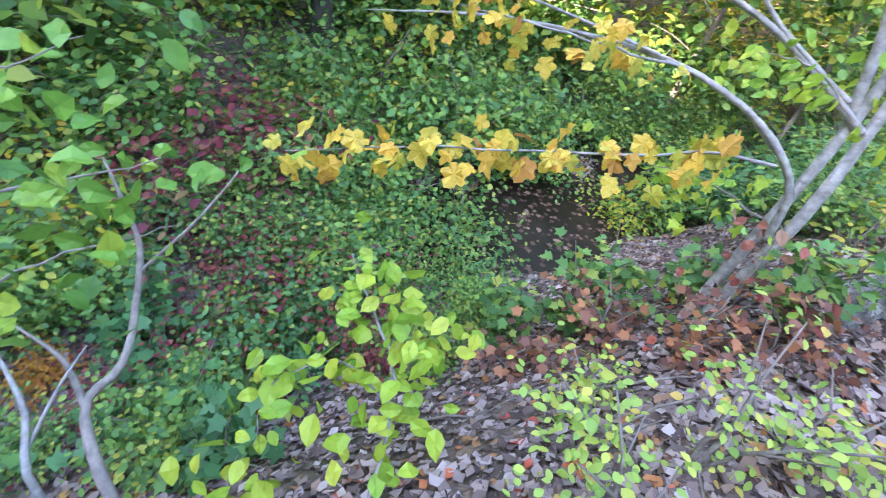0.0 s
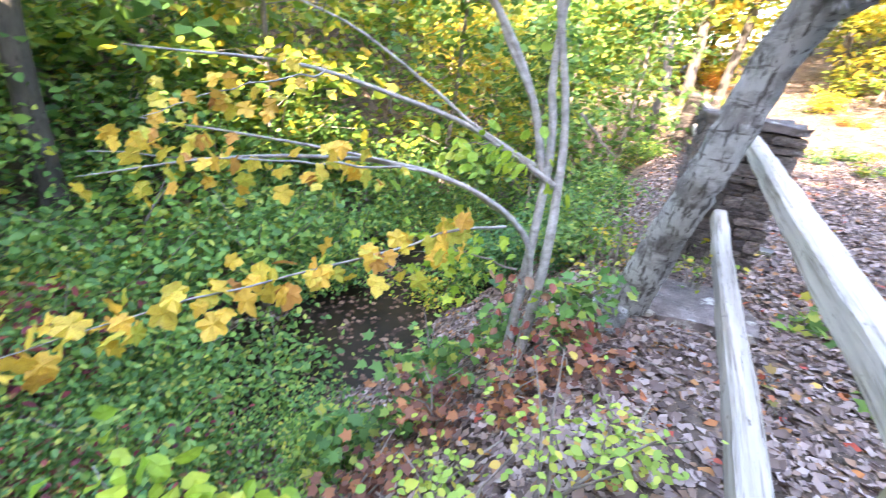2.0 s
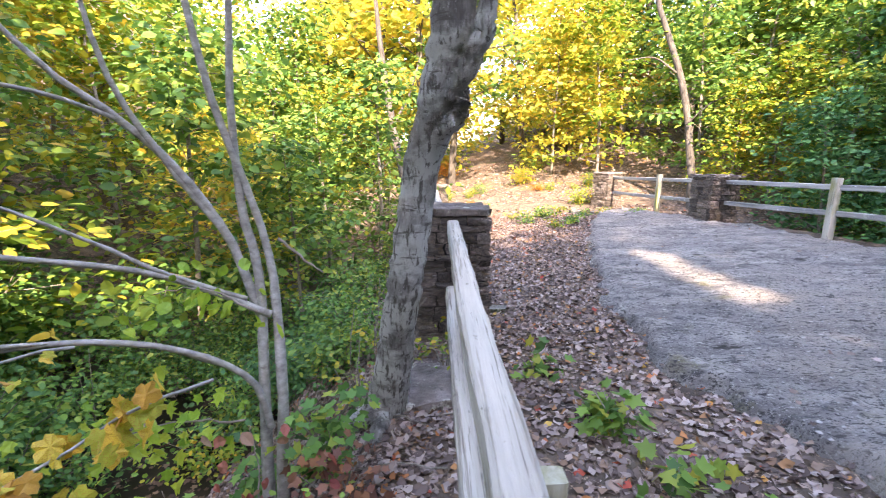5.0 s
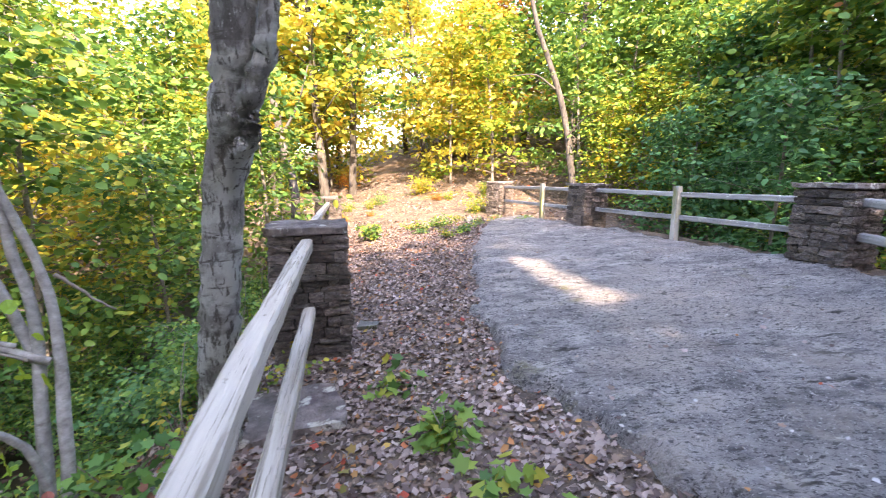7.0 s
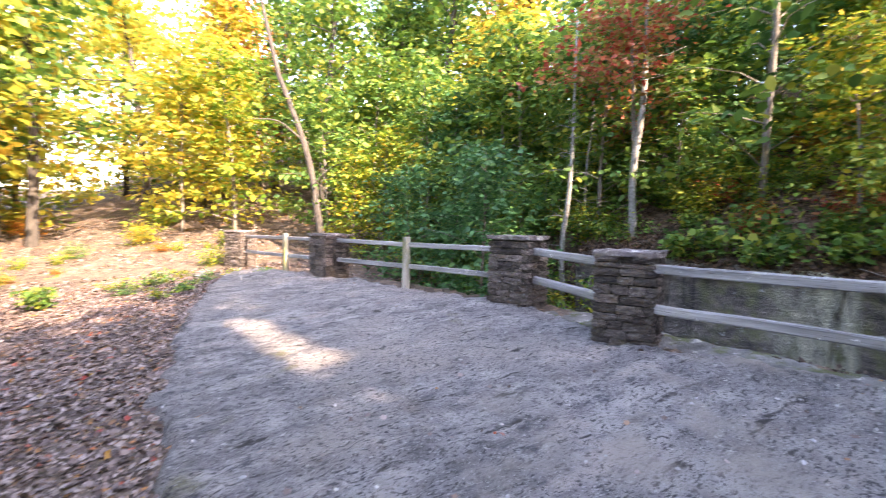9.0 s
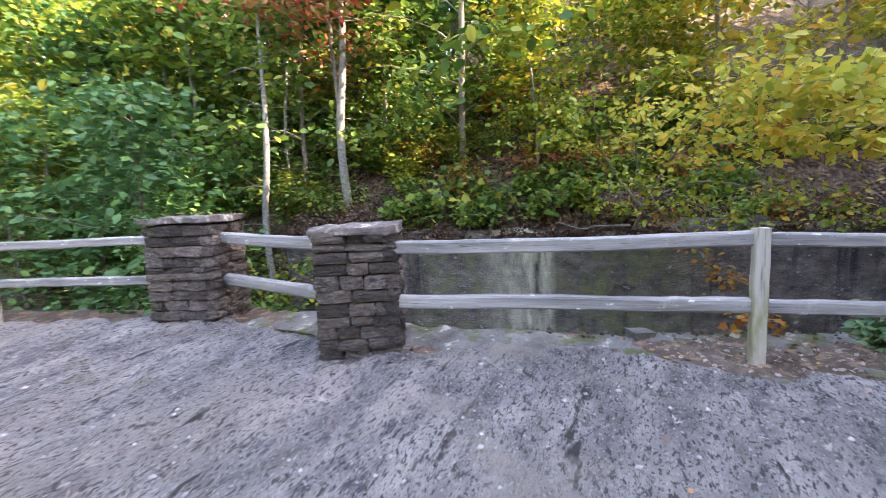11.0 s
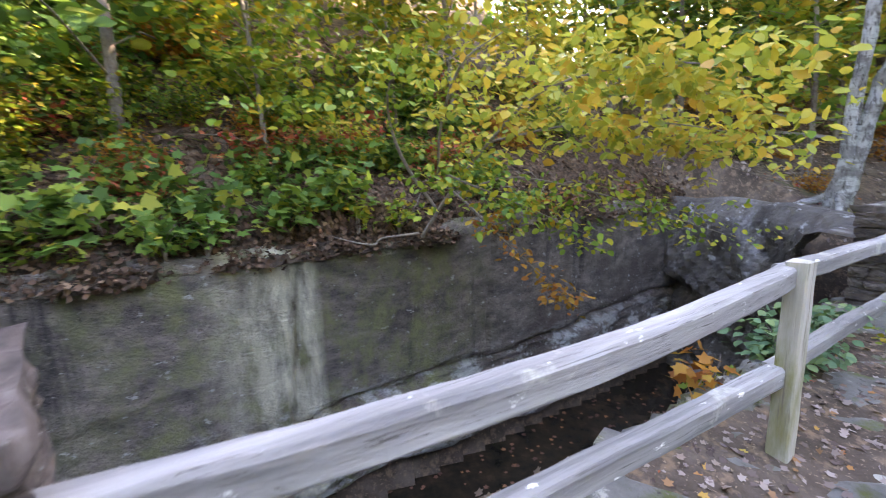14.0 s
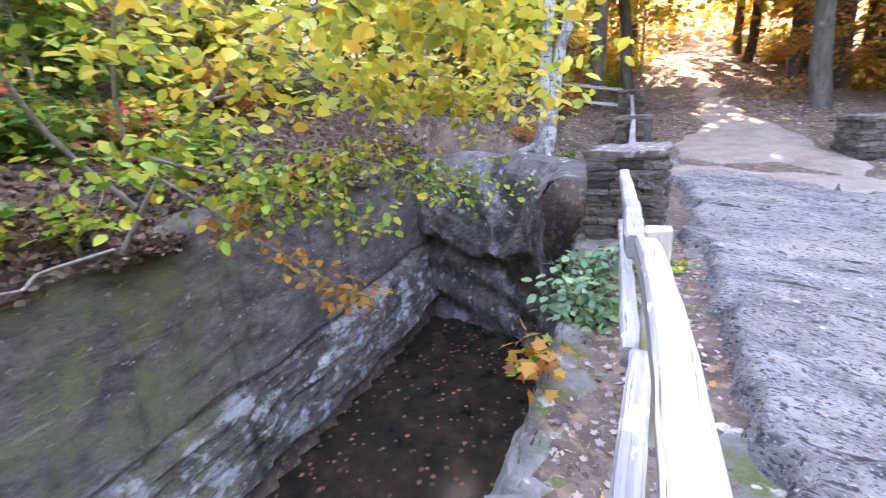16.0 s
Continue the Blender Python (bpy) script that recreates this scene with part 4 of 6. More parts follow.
sprig("lime_sapling", "small sapling with broad lime leaves", [(-0.58, -0.32, -0.62), (-0.64, -0.28, -0.42), (-0.70, -0.22, -0.28)], 0.007, 16, 0.11, LIME_LEAF, OVAL, 12, "sapling", spread=0.10, droop=0.4)
sprig("red_leaved_sprout", "low sprout with drooping dark red leaves", [(-0.62, 2.05, 0.0), (-0.66, 2.15, 0.35), (-0.72, 2.2, 0.62)], 0.006, 26, 0.065, RUSSET, OVAL, 13, "sprout", spread=0.11, droop=1.0)

# crooked sapling on the bank
tree("crooked_sapling", "thin crooked brown sapling trunk on the bank", [
    ([(-0.70, -0.68, -0.95), (-0.74, -0.68, -0.40), (-1.02, -0.745, -0.23), (-1.15, -0.63, -0.19), (-1.31, -0.57, -0.08), (-1.51, -0.53, 0.09), (-1.60, -0.54, 0.20), (-1.75, -0.6, 0.42)], [0.026, 0.024, 0.019, 0.017, 0.015, 0.013, 0.010, 0.005]),
    ([(-1.02, -0.745, -0.23), (-1.13, -0.78, -0.14), (-1.19, -0.82, -0.085), (-1.30, -0.95, 0.0)], [0.015, 0.012, 0.009, 0.004]),
    ([(-1.45, -0.54, 0.04), (-1.6, -0.30, 0.18), (-1.9, -0.05, 0.30)], [0.008, 0.006, 0.003])], TWIG, None, "sapling")
tree("crooked_sapling", "slim grey sapling stems leaning from the bank", [
    ([(-0.74, -0.88, -0.95), (-0.80, -0.89, -0.30), (-1.03, -0.91, -0.16), (-1.25, -1.0, 0.05)], [0.016, 0.014, 0.011, 0.004]),
    ([(-0.90, -0.90, -0.24), (-1.05, -0.80, -0.12), (-1.20, -0.72, -0.08)], [0.008, 0.006, 0.003])], PALE, None, "sapling")

# near green branch reaching in from the side
sprig("green_branch", "near branch of large glossy green leaves", [(-1.20, -1.10, 0.60), (-1.20, -0.80, 0.66), (-1.24, -0.55, 0.68), (-1.32, -0.25, 0.70)], 0.008, 62, 0.10, BROAD_LEAF, OVAL, 61, spread=0.13, droop=0.35)
sprig("green_branch", "low twig of broad green leaves beside the bank", [(-1.00, -1.0, 0.30), (-1.08, -0.75, 0.45), (-1.12, -0.5, 0.52), (-1.2, -0.3, 0.50)], 0.006, 30, 0.095, BROAD_LEAF, OVAL, 63, spread=0.11, droop=0.4)
sprig("green_branch", "drooping twig of green leaves near the fence", [(-1.35, -1.05, 0.80), (-1.38, -0.70, 0.92), (-1.45, -0.45, 1.02)], 0.006, 34, 0.10, BROAD_LEAF, OVAL, 62, spread=0.13, droop=0.6)


# ---- shrubs and forest ----
def shrub(name, label, material, seed, reach, tall, clumps, per, leaf, template=DIAMOND, disc=0.16, category="shrub", group=""):
    """Stems fanning from the root at the origin, leaves in sprays along them."""
    rg = np.random.default_rng(seed)
    ob = thing(name, label, category, None, group)
    tb = Tubes()
    cs = []
    for k in range(max(5, clumps // 7)):
        an, rr = rg.uniform(0, 2 * np.pi), reach * rg.uniform(0.3, 1.0)
        tip = np.array([rr * np.cos(an), rr * np.sin(an), tall * rg.uniform(0.45, 1.0)])
        pts = curve_pts([(0, 0, -0.1), tip * np.array([0.25, 0.25, 0.55]), tip], 7, 0.02, seed + k)
        tb.add(pts[::2], [0.010 + 0.004 * tall, 0.003], 3, 0.1, k, False)
        for j in range(clumps // max(5, clumps // 7)):
            t = rg.uniform(0.3, 1.0)
            q = np.array([np.interp(t, np.linspace(0, 1, 7), pts[:, i]) for i in range(3)])
            cs.append(q + rg.standard_normal(3) * np.array([disc, disc, disc * 0.6]))
    piece("stemwork", tb.mesh("stemwork", TWIG), ob)
    P, a, n = cluster(rg, cs, per, disc, disc * 0.45)
    P[:, 2] = np.maximum(P[:, 2], 0.03)
    piece("foliage", leaf_mesh("foliage", P, a, n, rg.uniform(0.7, 1.25, len(P)) * leaf, material, template), ob)
    return ob


def forest_tree(name, label, seed, tall, girth, crown_from, spread, leaf, clumps, per, leaves, bark, group, lean=0.06, layered=0.24, disc=0.55):
    """A trunk with tapering limbs, each carrying flat sprays of leaves; root at the origin."""
    rg = np.random.default_rng(seed)
    ob = thing(name, label, "tree", None, group)
    top = np.array([lean * tall * rg.standard_normal(), lean * tall * rg.standard_normal(), tall])
    spine = curve_pts([(0, 0, -0.4), top * np.array([0.2, 0.3, 0.35]), top * np.array([0.7, 0.55, 0.7]), top], 14, girth * 0.2, seed)
    tb, lb = Tubes(), Tubes()
    tb.add(spine, [girth * 1.35, girth, girth * 0.85, girth * 0.6, girth * 0.12], 9, 0.05, seed)
    cs = []
    limbs = max(8, clumps // 9)
    for k in range(limbs):
        t = crown_from + (1 - crown_from) * (k + rg.random()) / limbs
        q = np.array([np.interp(t, np.linspace(0, 1, 14), spine[:, i]) for i in range(3)])
        an = 2.4 * k + rg.uniform(-0.5, 0.5)
        reach = spread * (1.05 - 0.75 * (t - crown_from) / (1 - crown_from)) * rg.uniform(0.6, 1.1)
        tip = q + np.array([reach * np.cos(an), reach * np.sin(an), reach * rg.uniform(-0.05, 0.55)])
        mid = (q + tip) / 2 + np.array([0, 0, 0.12 * reach])
        pts = curve_pts([q, mid, tip], 7, 0.03, seed + k)
        lb.add(pts[::2], [girth * 0.30, girth * 0.05], 4, 0.08, k, False)
        for j in range(clumps // limbs):
            u = rg.uniform(0.25, 1.05)
            w = np.array([np.interp(u, np.linspace(0, 1, 7), pts[:, i]) for i in range(3)])
            cs.append(w + rg.standard_normal(3) * np.array([0.20 * reach, 0.20 * reach, 0.10]))
    piece("trunk", tb.mesh("trunk", bark), ob)
    piece("branching", lb.mesh("branching", bark), ob)
    P, a, n = cluster(rg, cs, per, disc, layered)
    piece("crown", leaf_mesh("crown", P, a, n, rg.uniform(0.7, 1.3, len(P)) * leaf, leaves, HEX if tall < 8 else DIAMOND), ob)
    return ob


def plant(ob, x, y, turn, size, sink=0.05):
    """A copy of ob rooted in the ground at (x, y)."""
    m = pose(x, y, base_at(x, y) - sink, 0, 0, turn)
    o = copy_thing(ob, m)
    o.scale = (size, size, size)
    return o


def plant_first(ob, x, y, turn, size, sink=0.05):
    ob.matrix_basis = pose(x, y, base_at(x, y) - sink, 0, 0, turn) @ Matrix.Scale(size, 4)
    return ob


FOREST = "trees of the surrounding wood"
kinds = {
    "tall_green": forest_tree("forest_tree", "tall green hardwood in the surrounding wood", 101, 13, 0.15, 0.22, 3.8, 0.31, 230, 15, GREEN, DARKBARK, FOREST),
    "tall_yellow": forest_tree("forest_tree", "tall hardwood with glowing yellow autumn leaves", 102, 13, 0.14, 0.16, 3.8, 0.31, 240, 15, YELLOW, DARKBARK, FOREST),
    "tall_orange": forest_tree("forest_tree", "tall hardwood with orange autumn leaves", 103, 12, 0.13, 0.22, 3.6, 0.31, 220, 15, ORANGE, DARKBARK, FOREST),
    "low_green": forest_tree("understory_tree", "slender understory tree with layered green leaves", 104, 6.5, 0.055, 0.12, 2.4, 0.21, 220, 9, GREEN, TWIG, FOREST, 0.08, 0.11, 0.36),
    "low_deep": forest_tree("understory_tree", "slender understory tree with dark green leaves", 105, 6.0, 0.055, 0.10, 2.4, 0.21, 220, 9, DEEP, TWIG, FOREST, 0.08, 0.11, 0.36),
    "low_lime": forest_tree("understory_tree", "understory tree with yellow-green leaves", 106, 6.5, 0.05, 0.12, 2.4, 0.21, 220, 9, LIME, TWIG, FOREST, 0.08, 0.11, 0.36),
    "low_yellow": forest_tree("understory_tree", "understory tree with clear yellow leaves", 107, 6.0, 0.05, 0.12, 2.4, 0.21, 220, 9, YELLOW, TWIG, FOREST, 0.08, 0.12, 0.36),
    "low_orange": forest_tree("understory_tree", "understory tree with orange-brown leaves", 108, 5.5, 0.05, 0.12, 2.4, 0.21, 200, 9, ORANGE, TWIG, FOREST, 0.08, 0.12, 0.36),
}
used = set()


def grow(kind, x, y, size, turn):
    ob = kinds[kind]
    if kind in used:
        return plant(ob, x, y, turn, size)
    used.add(kind)
    return plant_first(ob, x, y, turn, size)


def scatter(rg, n, xs, ys, weights, clear, lo=0.8, hi=1.25, gap=1.4, placed=[]):
    made, tries = 0, 0
    names = list(weights)
    pr = np.array([weights[k] for k in names], float)
    while made < n and tries < n * 40:
        tries += 1
        x, y = rg.uniform(*xs), rg.uniform(*ys)
        if not clear(x, y) or any((x - px) ** 2 + (y - py) ** 2 < gap * gap for px, py in placed):
            continue
        placed.append((x, y))
        grow(str(rg.choice(names, p=pr / pr.sum())), x, y, rg.uniform(lo, hi), rg.uniform(0, 360))
        made += 1


def off_road(x, y, left=1.4, right=1.6):
    """Clear of the road, its verges, the pit and the trail."""
    xl, xr = float(fence_left(y)), float(fence_right(y))
    if y < -3:
        return x < xl - left or x > xr + 2.2
    return x < xl - left or x > max(xr + right, float(wall_x(y)) + 1.0)


rg = np.random.default_rng(77)
# far end: sunlit yellow to the one hand, green to the other
scatter(rg, 26, (-14, 3), (20, 36), {"tall_yellow": 3, "low_yellow": 3, "low_lime": 3, "tall_green": 1, "low_orange": 1}, lambda x, y: abs(x + 1.5 + 0.2 * (y - 20)) > 1.6, gap=2.2)
scatter(rg, 22, (3.5, 20), (17.5, 34), {"tall_green": 2, "low_green": 3, "low_lime": 2, "tall_yellow": 2, "tall_orange": 1}, lambda x, y: True, gap=2.2)
# ravine side
scatter(rg, 24, (-16, -3.2), (-6, 20), {"low_green": 4, "low_lime": 5, "tall_green": 1, "low_yellow": 2}, lambda x, y: x < fence_left(y) - (6.8 if y < 7 else 5.0), gap=1.7)
scatter(rg, 6, (-7, -3.0), (8, 17), {"low_lime": 1, "low_green": 4, "low_yellow": 1}, lambda x, y: x < fence_left(y) - 1.6, gap=1.5, lo=0.6, hi=0.9)
# bank beyond the pit
scatter(rg, 14, (7.8, 13), (7.5, 18), {"low_green": 5, "low_deep": 2, "low_lime": 1}, lambda x, y: x > fence_right(y) + 1.7 and x > wall_x(y) + 0.2, gap=1.3, lo=0.7, hi=1.1)
scatter(rg, 20, (9, 24), (5.5, 18), {"low_green": 4, "low_deep": 3, "low_lime": 1, "tall_green": 2, "low_orange": 1}, lambda x, y: x > wall_x(y) + 1.2 + 0.12 * (y - 6), gap=1.7)
scatter(rg, 14, (12, 24), (-6, 6), {"low_lime": 4, "low_green": 3, "low_yellow": 2}, lambda x, y: x > wall_x(y) + 2.4, gap=1.9, lo=0.6, hi=1.0)
# towards the sun
trail_mid = lambda y: float(np.interp(y, [-40, -26, -19.9, -12.3, -7.5, -4.0], [18.0, 14.0, 11.7, 9.2, 7.7, 6.6]))
scatter(rg, 26, (1, 16), (-27, -11.5), {"tall_orange": 3, "tall_yellow": 4, "tall_green": 3}, lambda x, y: abs(x - trail_mid(y)) > 2.0, gap=1.8, lo=1.2, hi=1.6)
scatter(rg, 12, (-4, 24), (-34, -12), {"low_orange": 3, "low_yellow": 3, "low_lime": 1}, lambda x, y: abs(x - trail_mid(y)) > 2.2, gap=1.9)
scatter(rg, 6, (-12, 3.5), (-20, -8), {"low_lime": 3, "low_yellow": 2, "low_green": 1}, lambda x, y: x < fence_left(y) - 4.5, gap=2.4)
scatter(rg, 14, (11.5, 22), (-17, -5), {"low_green": 4, "low_lime": 3, "low_yellow": 1}, lambda x, y: x > fence_right(y) + 2.6, gap=1.8)

# trees that stand out
tree("dark_leaning_tree", "dark slender tree leaning over the far fence", [
    ([(5.60, 17.2, 0.2), (5.58, 17.6, 1.8), (5.45, 18.2, 3.6), (5.0, 18.6, 5.6), (4.2, 19.0, 8.0), (3.4, 19.2, 12)], [0.16, 0.13, 0.12, 0.11, 0.09, 0.03]),
    ([(5.0, 18.5, 5.2), (4.2, 18.4, 5.7), (3.2, 18.2, 5.6)], [0.04, 0.03, 0.01]),
    ([(5.4, 18.0, 3.4), (5.9, 17.6, 4.0), (6.3, 17.2, 4.2)], [0.03, 0.02, 0.01])], DARKBARK, None)
tree("dark_leaning_tree", "dark forked trunk among yellow leaves", [
    ([(-3.9, 14.6, -0.3), (-4.0, 14.9, 1.6), (-4.5, 15.2, 3.4), (-4.9, 15.4, 5.6), (-5.3, 15.4, 9)], [0.17, 0.13, 0.12, 0.10, 0.03]),
    ([(-4.4, 15.2, 3.2), (-3.9, 15.4, 4.2), (-3.6, 15.6, 5.4)], [0.05, 0.04, 0.02])], DARKBARK, None)
for k, (x, y, zt, r) in enumerate(((10.45, 7.85, 7.5, 0.075), (9.55, 9.05, 7.0, 0.06), (10.5, 9.3, 5.0, 0.03))):
    z0 = base_at(x, y)
    sp = [([(x, y, z0 - 0.3), (x - 0.1, y + 0.05, z0 + 1.5), (x - 0.05, y - 0.1, z0 + 3.2), (x + 0.2, y + 0.1, zt)], [r * 1.2, r, r * 0.85, r * 0.3])]
    rr = np.random.default_rng(300 + k)
    for j in range(16):
        zz = z0 + rr.uniform(1.0, 4.6)
        an = rr.uniform(0, 6.28)
        ln = rr.uniform(0.4, 1.0)
        sp.append(([(x - 0.06, y, zz), (x + ln * 0.5 * math.cos(an), y + ln * 0.5 * math.sin(an), zz + 0.03), (x + ln * math.cos(an), y + ln * math.sin(an), zz + rr.uniform(-0.15, 0.2))], [0.010, 0.007, 0.003]))
    tree("bare_limbed_tree", "pale straight trunk with short dead side limbs", sp, PALE, None)
reds = forest_tree("red_dogwood", "small dogwood with coral red autumn leaves", 120, 5.2, 0.05, 0.42, 2.0, 0.12, 120, 22, RED, TWIG, "", 0.05, 0.10, 0.34)
plant_first(reds, 10.45, 7.85, 20, 1.05)
twin, troot = tree("twin_trunk_tree", "grey tree with two trunks rooted on the boulder", [
    ([(10.68, -4.02, 1.20), (10.62, -4.0, 1.65), (10.55, -4.0, 2.7), (10.42, -3.9, 4.1), (10.3, -3.7, 8)], [0.20, 0.12, 0.10, 0.09, 0.05]),
    ([(10.60, -4.05, 1.35), (10.50, -4.08, 1.9), (10.36, -4.10, 2.9), (10.12, -4.1, 4.1), (9.6, -4.3, 8)], [0.15, 0.11, 0.10, 0.09, 0.05]),
    ([(10.6, -4.0, 1.55), (10.4, -3.7, 1.38), (10.2, -3.4, 1.30)], [0.09, 0.06, 0.03]),
    ([(10.7, -4.0, 1.5), (10.9, -3.7, 1.40), (11.1, -3.45, 1.30)], [0.08, 0.05, 0.03])], BARK, None)
# Unseen crown, enlarged and placed so that it shades the road.
rng = np.random.default_rng(15)
P, a, n = cluster(rng, crown_centres(rng, 230, (9.6, -4.2, 9.6), (3.4, 3.2, 2.6)), 28, 0.4, 0.15)
piece("crown", leaf_mesh("crown", P - np.array(troot), a, n, rng.uniform(0.10, 0.16, len(P)), YELLOW), twin)

# branches hanging over the pit
ROOT = (10.55, 2.7, 1.35)
over, oroot = tree("overhanging_shrub", "sprawling shrub arching over the pit with yellow and green leaves", [
    ([ROOT, (10.2, 2.5, 1.8), (9.7, 2.2, 2.35), (9.1, 1.9, 2.75), (8.6, 1.2, 2.85), (8.3, 0.4, 2.75)], [0.022, 0.018, 0.015, 0.012, 0.008, 0.003]),
    ([(10.2, 2.5, 1.8), (9.9, 1.9, 2.0), (9.6, 1.2, 1.85), (9.35, 0.5, 1.6), (9.2, -0.2, 1.35)], [0.014, 0.012, 0.010, 0.007, 0.003]),
    ([(10.05, 2.5, 2.0), (9.7, 2.65, 2.08), (9.35, 2.65, 2.02), (9.38, 2.0, 1.75), (9.5, 1.27, 1.43)], [0.014, 0.012, 0.010, 0.007, 0.003]),
    ([(10.05, 2.5, 1.9), (9.75, 2.4, 1.75), (9.53, 2.28, 1.56), (9.36, 1.93, 1.18), (9.21, 1.58, 0.84)], [0.014, 0.012, 0.011, 0.007, 0.003]),
    ([(9.7, 2.2, 2.35), (9.5, 1.3, 2.5), (9.2, 0.4, 2.45), (8.95, -0.4, 2.25)], [0.012, 0.010, 0.007, 0.003]),
    ([(10.3, 2.6, 1.7), (10.15, 2.95, 2.2), (9.8, 3.15, 2.7), (9.2, 3.1, 3.1)], [0.022, 0.018, 0.012, 0.004]),
    ([(10.15, 2.6, 1.9), (9.8, 2.65, 2.5), (9.3, 2.6, 2.95), (8.9, 2.4, 3.1)], [0.016, 0.014, 0.010, 0.004]),
    ([(10.5, 2.75, 1.4), (10.2, 3.2, 1.42), (9.95, 3.35, 1.40), (9.8, 3.7, 1.52)], [0.016, 0.012, 0.010, 0.004])], TWIG, None, "shrub")


def along_limbs(rg, ctrl, n, spread):
    pts = curve_pts(ctrl, 24)
    i = rg.integers(5, 24, n)
    return pts[i] + rg.standard_normal((n, 3)) * np.array(spread)


rng = np.random.default_rng(31)
for nm, lab, ctrl, num, per, sz, mat, spr in (
        ("yellow_foliage", "large clear yellow leaves", [(9.9, 2.4, 2.1), (9.1, 1.9, 2.75), (8.6, 1.2, 2.85), (8.3, 0.4, 2.70)], 110, 9, 0.105, YELLOW, (0.26, 0.32, 0.20)),
        ("yellow_foliage", "large clear yellow leaves", [(9.7, 2.0, 2.4), (9.5, 1.3, 2.5), (9.2, 0.4, 2.45), (8.95, -0.4, 2.25)], 110, 9, 0.10, YELLOW, (0.24, 0.34, 0.18)),
        ("green_foliage", "small green and orange leaves", [(9.9, 1.9, 2.0), (9.6, 1.2, 1.85), (9.35, 0.5, 1.6), (9.2, -0.2, 1.35)], 50, 9, 0.07, LIME, (0.22, 0.28, 0.09)),
        ("green_foliage", "small green and orange leaves", [(9.9, 2.6, 2.1), (9.35, 2.65, 2.02), (9.38, 2.0, 1.75), (9.5, 1.27, 1.43)], 64, 9, 0.075, LIME, (0.2, 0.28, 0.09)),
        ("hanging_foliage", "orange leaves on a hanging twig", [(9.60, 2.32, 1.62), (9.53, 2.28, 1.56), (9.36, 1.93, 1.18), (9.21, 1.58, 0.84)], 34, 5, 0.07, ORANGE, (0.03, 0.03, 0.02)),
        ("green_foliage", "yellow-green leaves on high twigs", [(10.2, 2.9, 2.2), (9.9, 3.1, 2.6), (9.5, 3.2, 2.9), (9.2, 3.1, 3.1)], 34, 9, 0.08, LIME, (0.3, 0.35, 0.2)),
        ("yellow_foliage", "yellow leaves on high twigs", [(9.9, 2.6, 2.4), (9.6, 2.7, 2.75), (9.2, 2.6, 3.0), (8.9, 2.4, 3.1)], 26, 8, 0.085, YELLOW, (0.3, 0.35, 0.2))):
    cs = along_limbs(rng, ctrl, num, spr)
    P, a, n = cluster(rng, cs, per, 0.09, 0.05, 0.6)
    piece(nm, leaf_mesh(nm, P - np.array(oroot), a, n, rng.uniform(0.6, 1.3, len(P)) * sz, mat, HEX if nm != "hanging_foliage" else OVAL), over, lab)


def open_gap(points, radius):
    """Gaps in the wood's crowns, where the sun comes down on the given places."""
    for ob in [o for o in scene.objects if o.name.startswith("crown")]:
        root_m = ob.parent.matrix_basis
        me = ob.data
        v = np.empty(len(me.vertices) * 3)
        me.vertices.foreach_get("co", v)
        m = np.array(root_m)
        w = v.reshape(-1, 3) @ m[:3, :3].T + m[:3, 3]
        hit = np.zeros(len(w), bool)
        for p in points:
            d = w - np.array(p)
            far = d @ np.array(SUN)
            hit |= (np.linalg.norm(d - far[:, None] * np.array(SUN), axis=1) < radius) & (far > 0)
        if not hit.any():
            continue
        bm = bmesh.new()
        bm.from_mesh(me)
        bm.verts.ensure_lookup_table()
        bmesh.ops.delete(bm, geom=[bm.verts[i] for i in np.nonzero(hit)[0]], context="VERTS")
        ob.data = me.copy()
        bm.to_mesh(ob.data)
        bm.free()


open_gap([(2.45, 8.6, 0.4), (2.58, 8.1, 0.4), (2.7, 7.6, 0.4), (2.82, 7.1, 0.4), (2.95, 6.6, 0.4), (3.05, 6.2, 0.4)], 0.20)
open_gap([(-6.5, 3.0, 2.0), (-7.5, 1.5, 3.0), (-5.5, 4.5, 1.5), (-6.8, 0.6, 2.6)], 0.6)
open_gap([(7.02, 6.95, 1.2), (7.0, 6.95, 1.5)], 0.14)
open_gap([(10.4, 7.8, 3.6), (9.2, 8.4, 3.2), (11.2, 6.8, 4.2), (10.8, 8.2, 5.0), (12.2, 6.4, 4.6), (11.6, 5.4, 4.0)], 0.55)

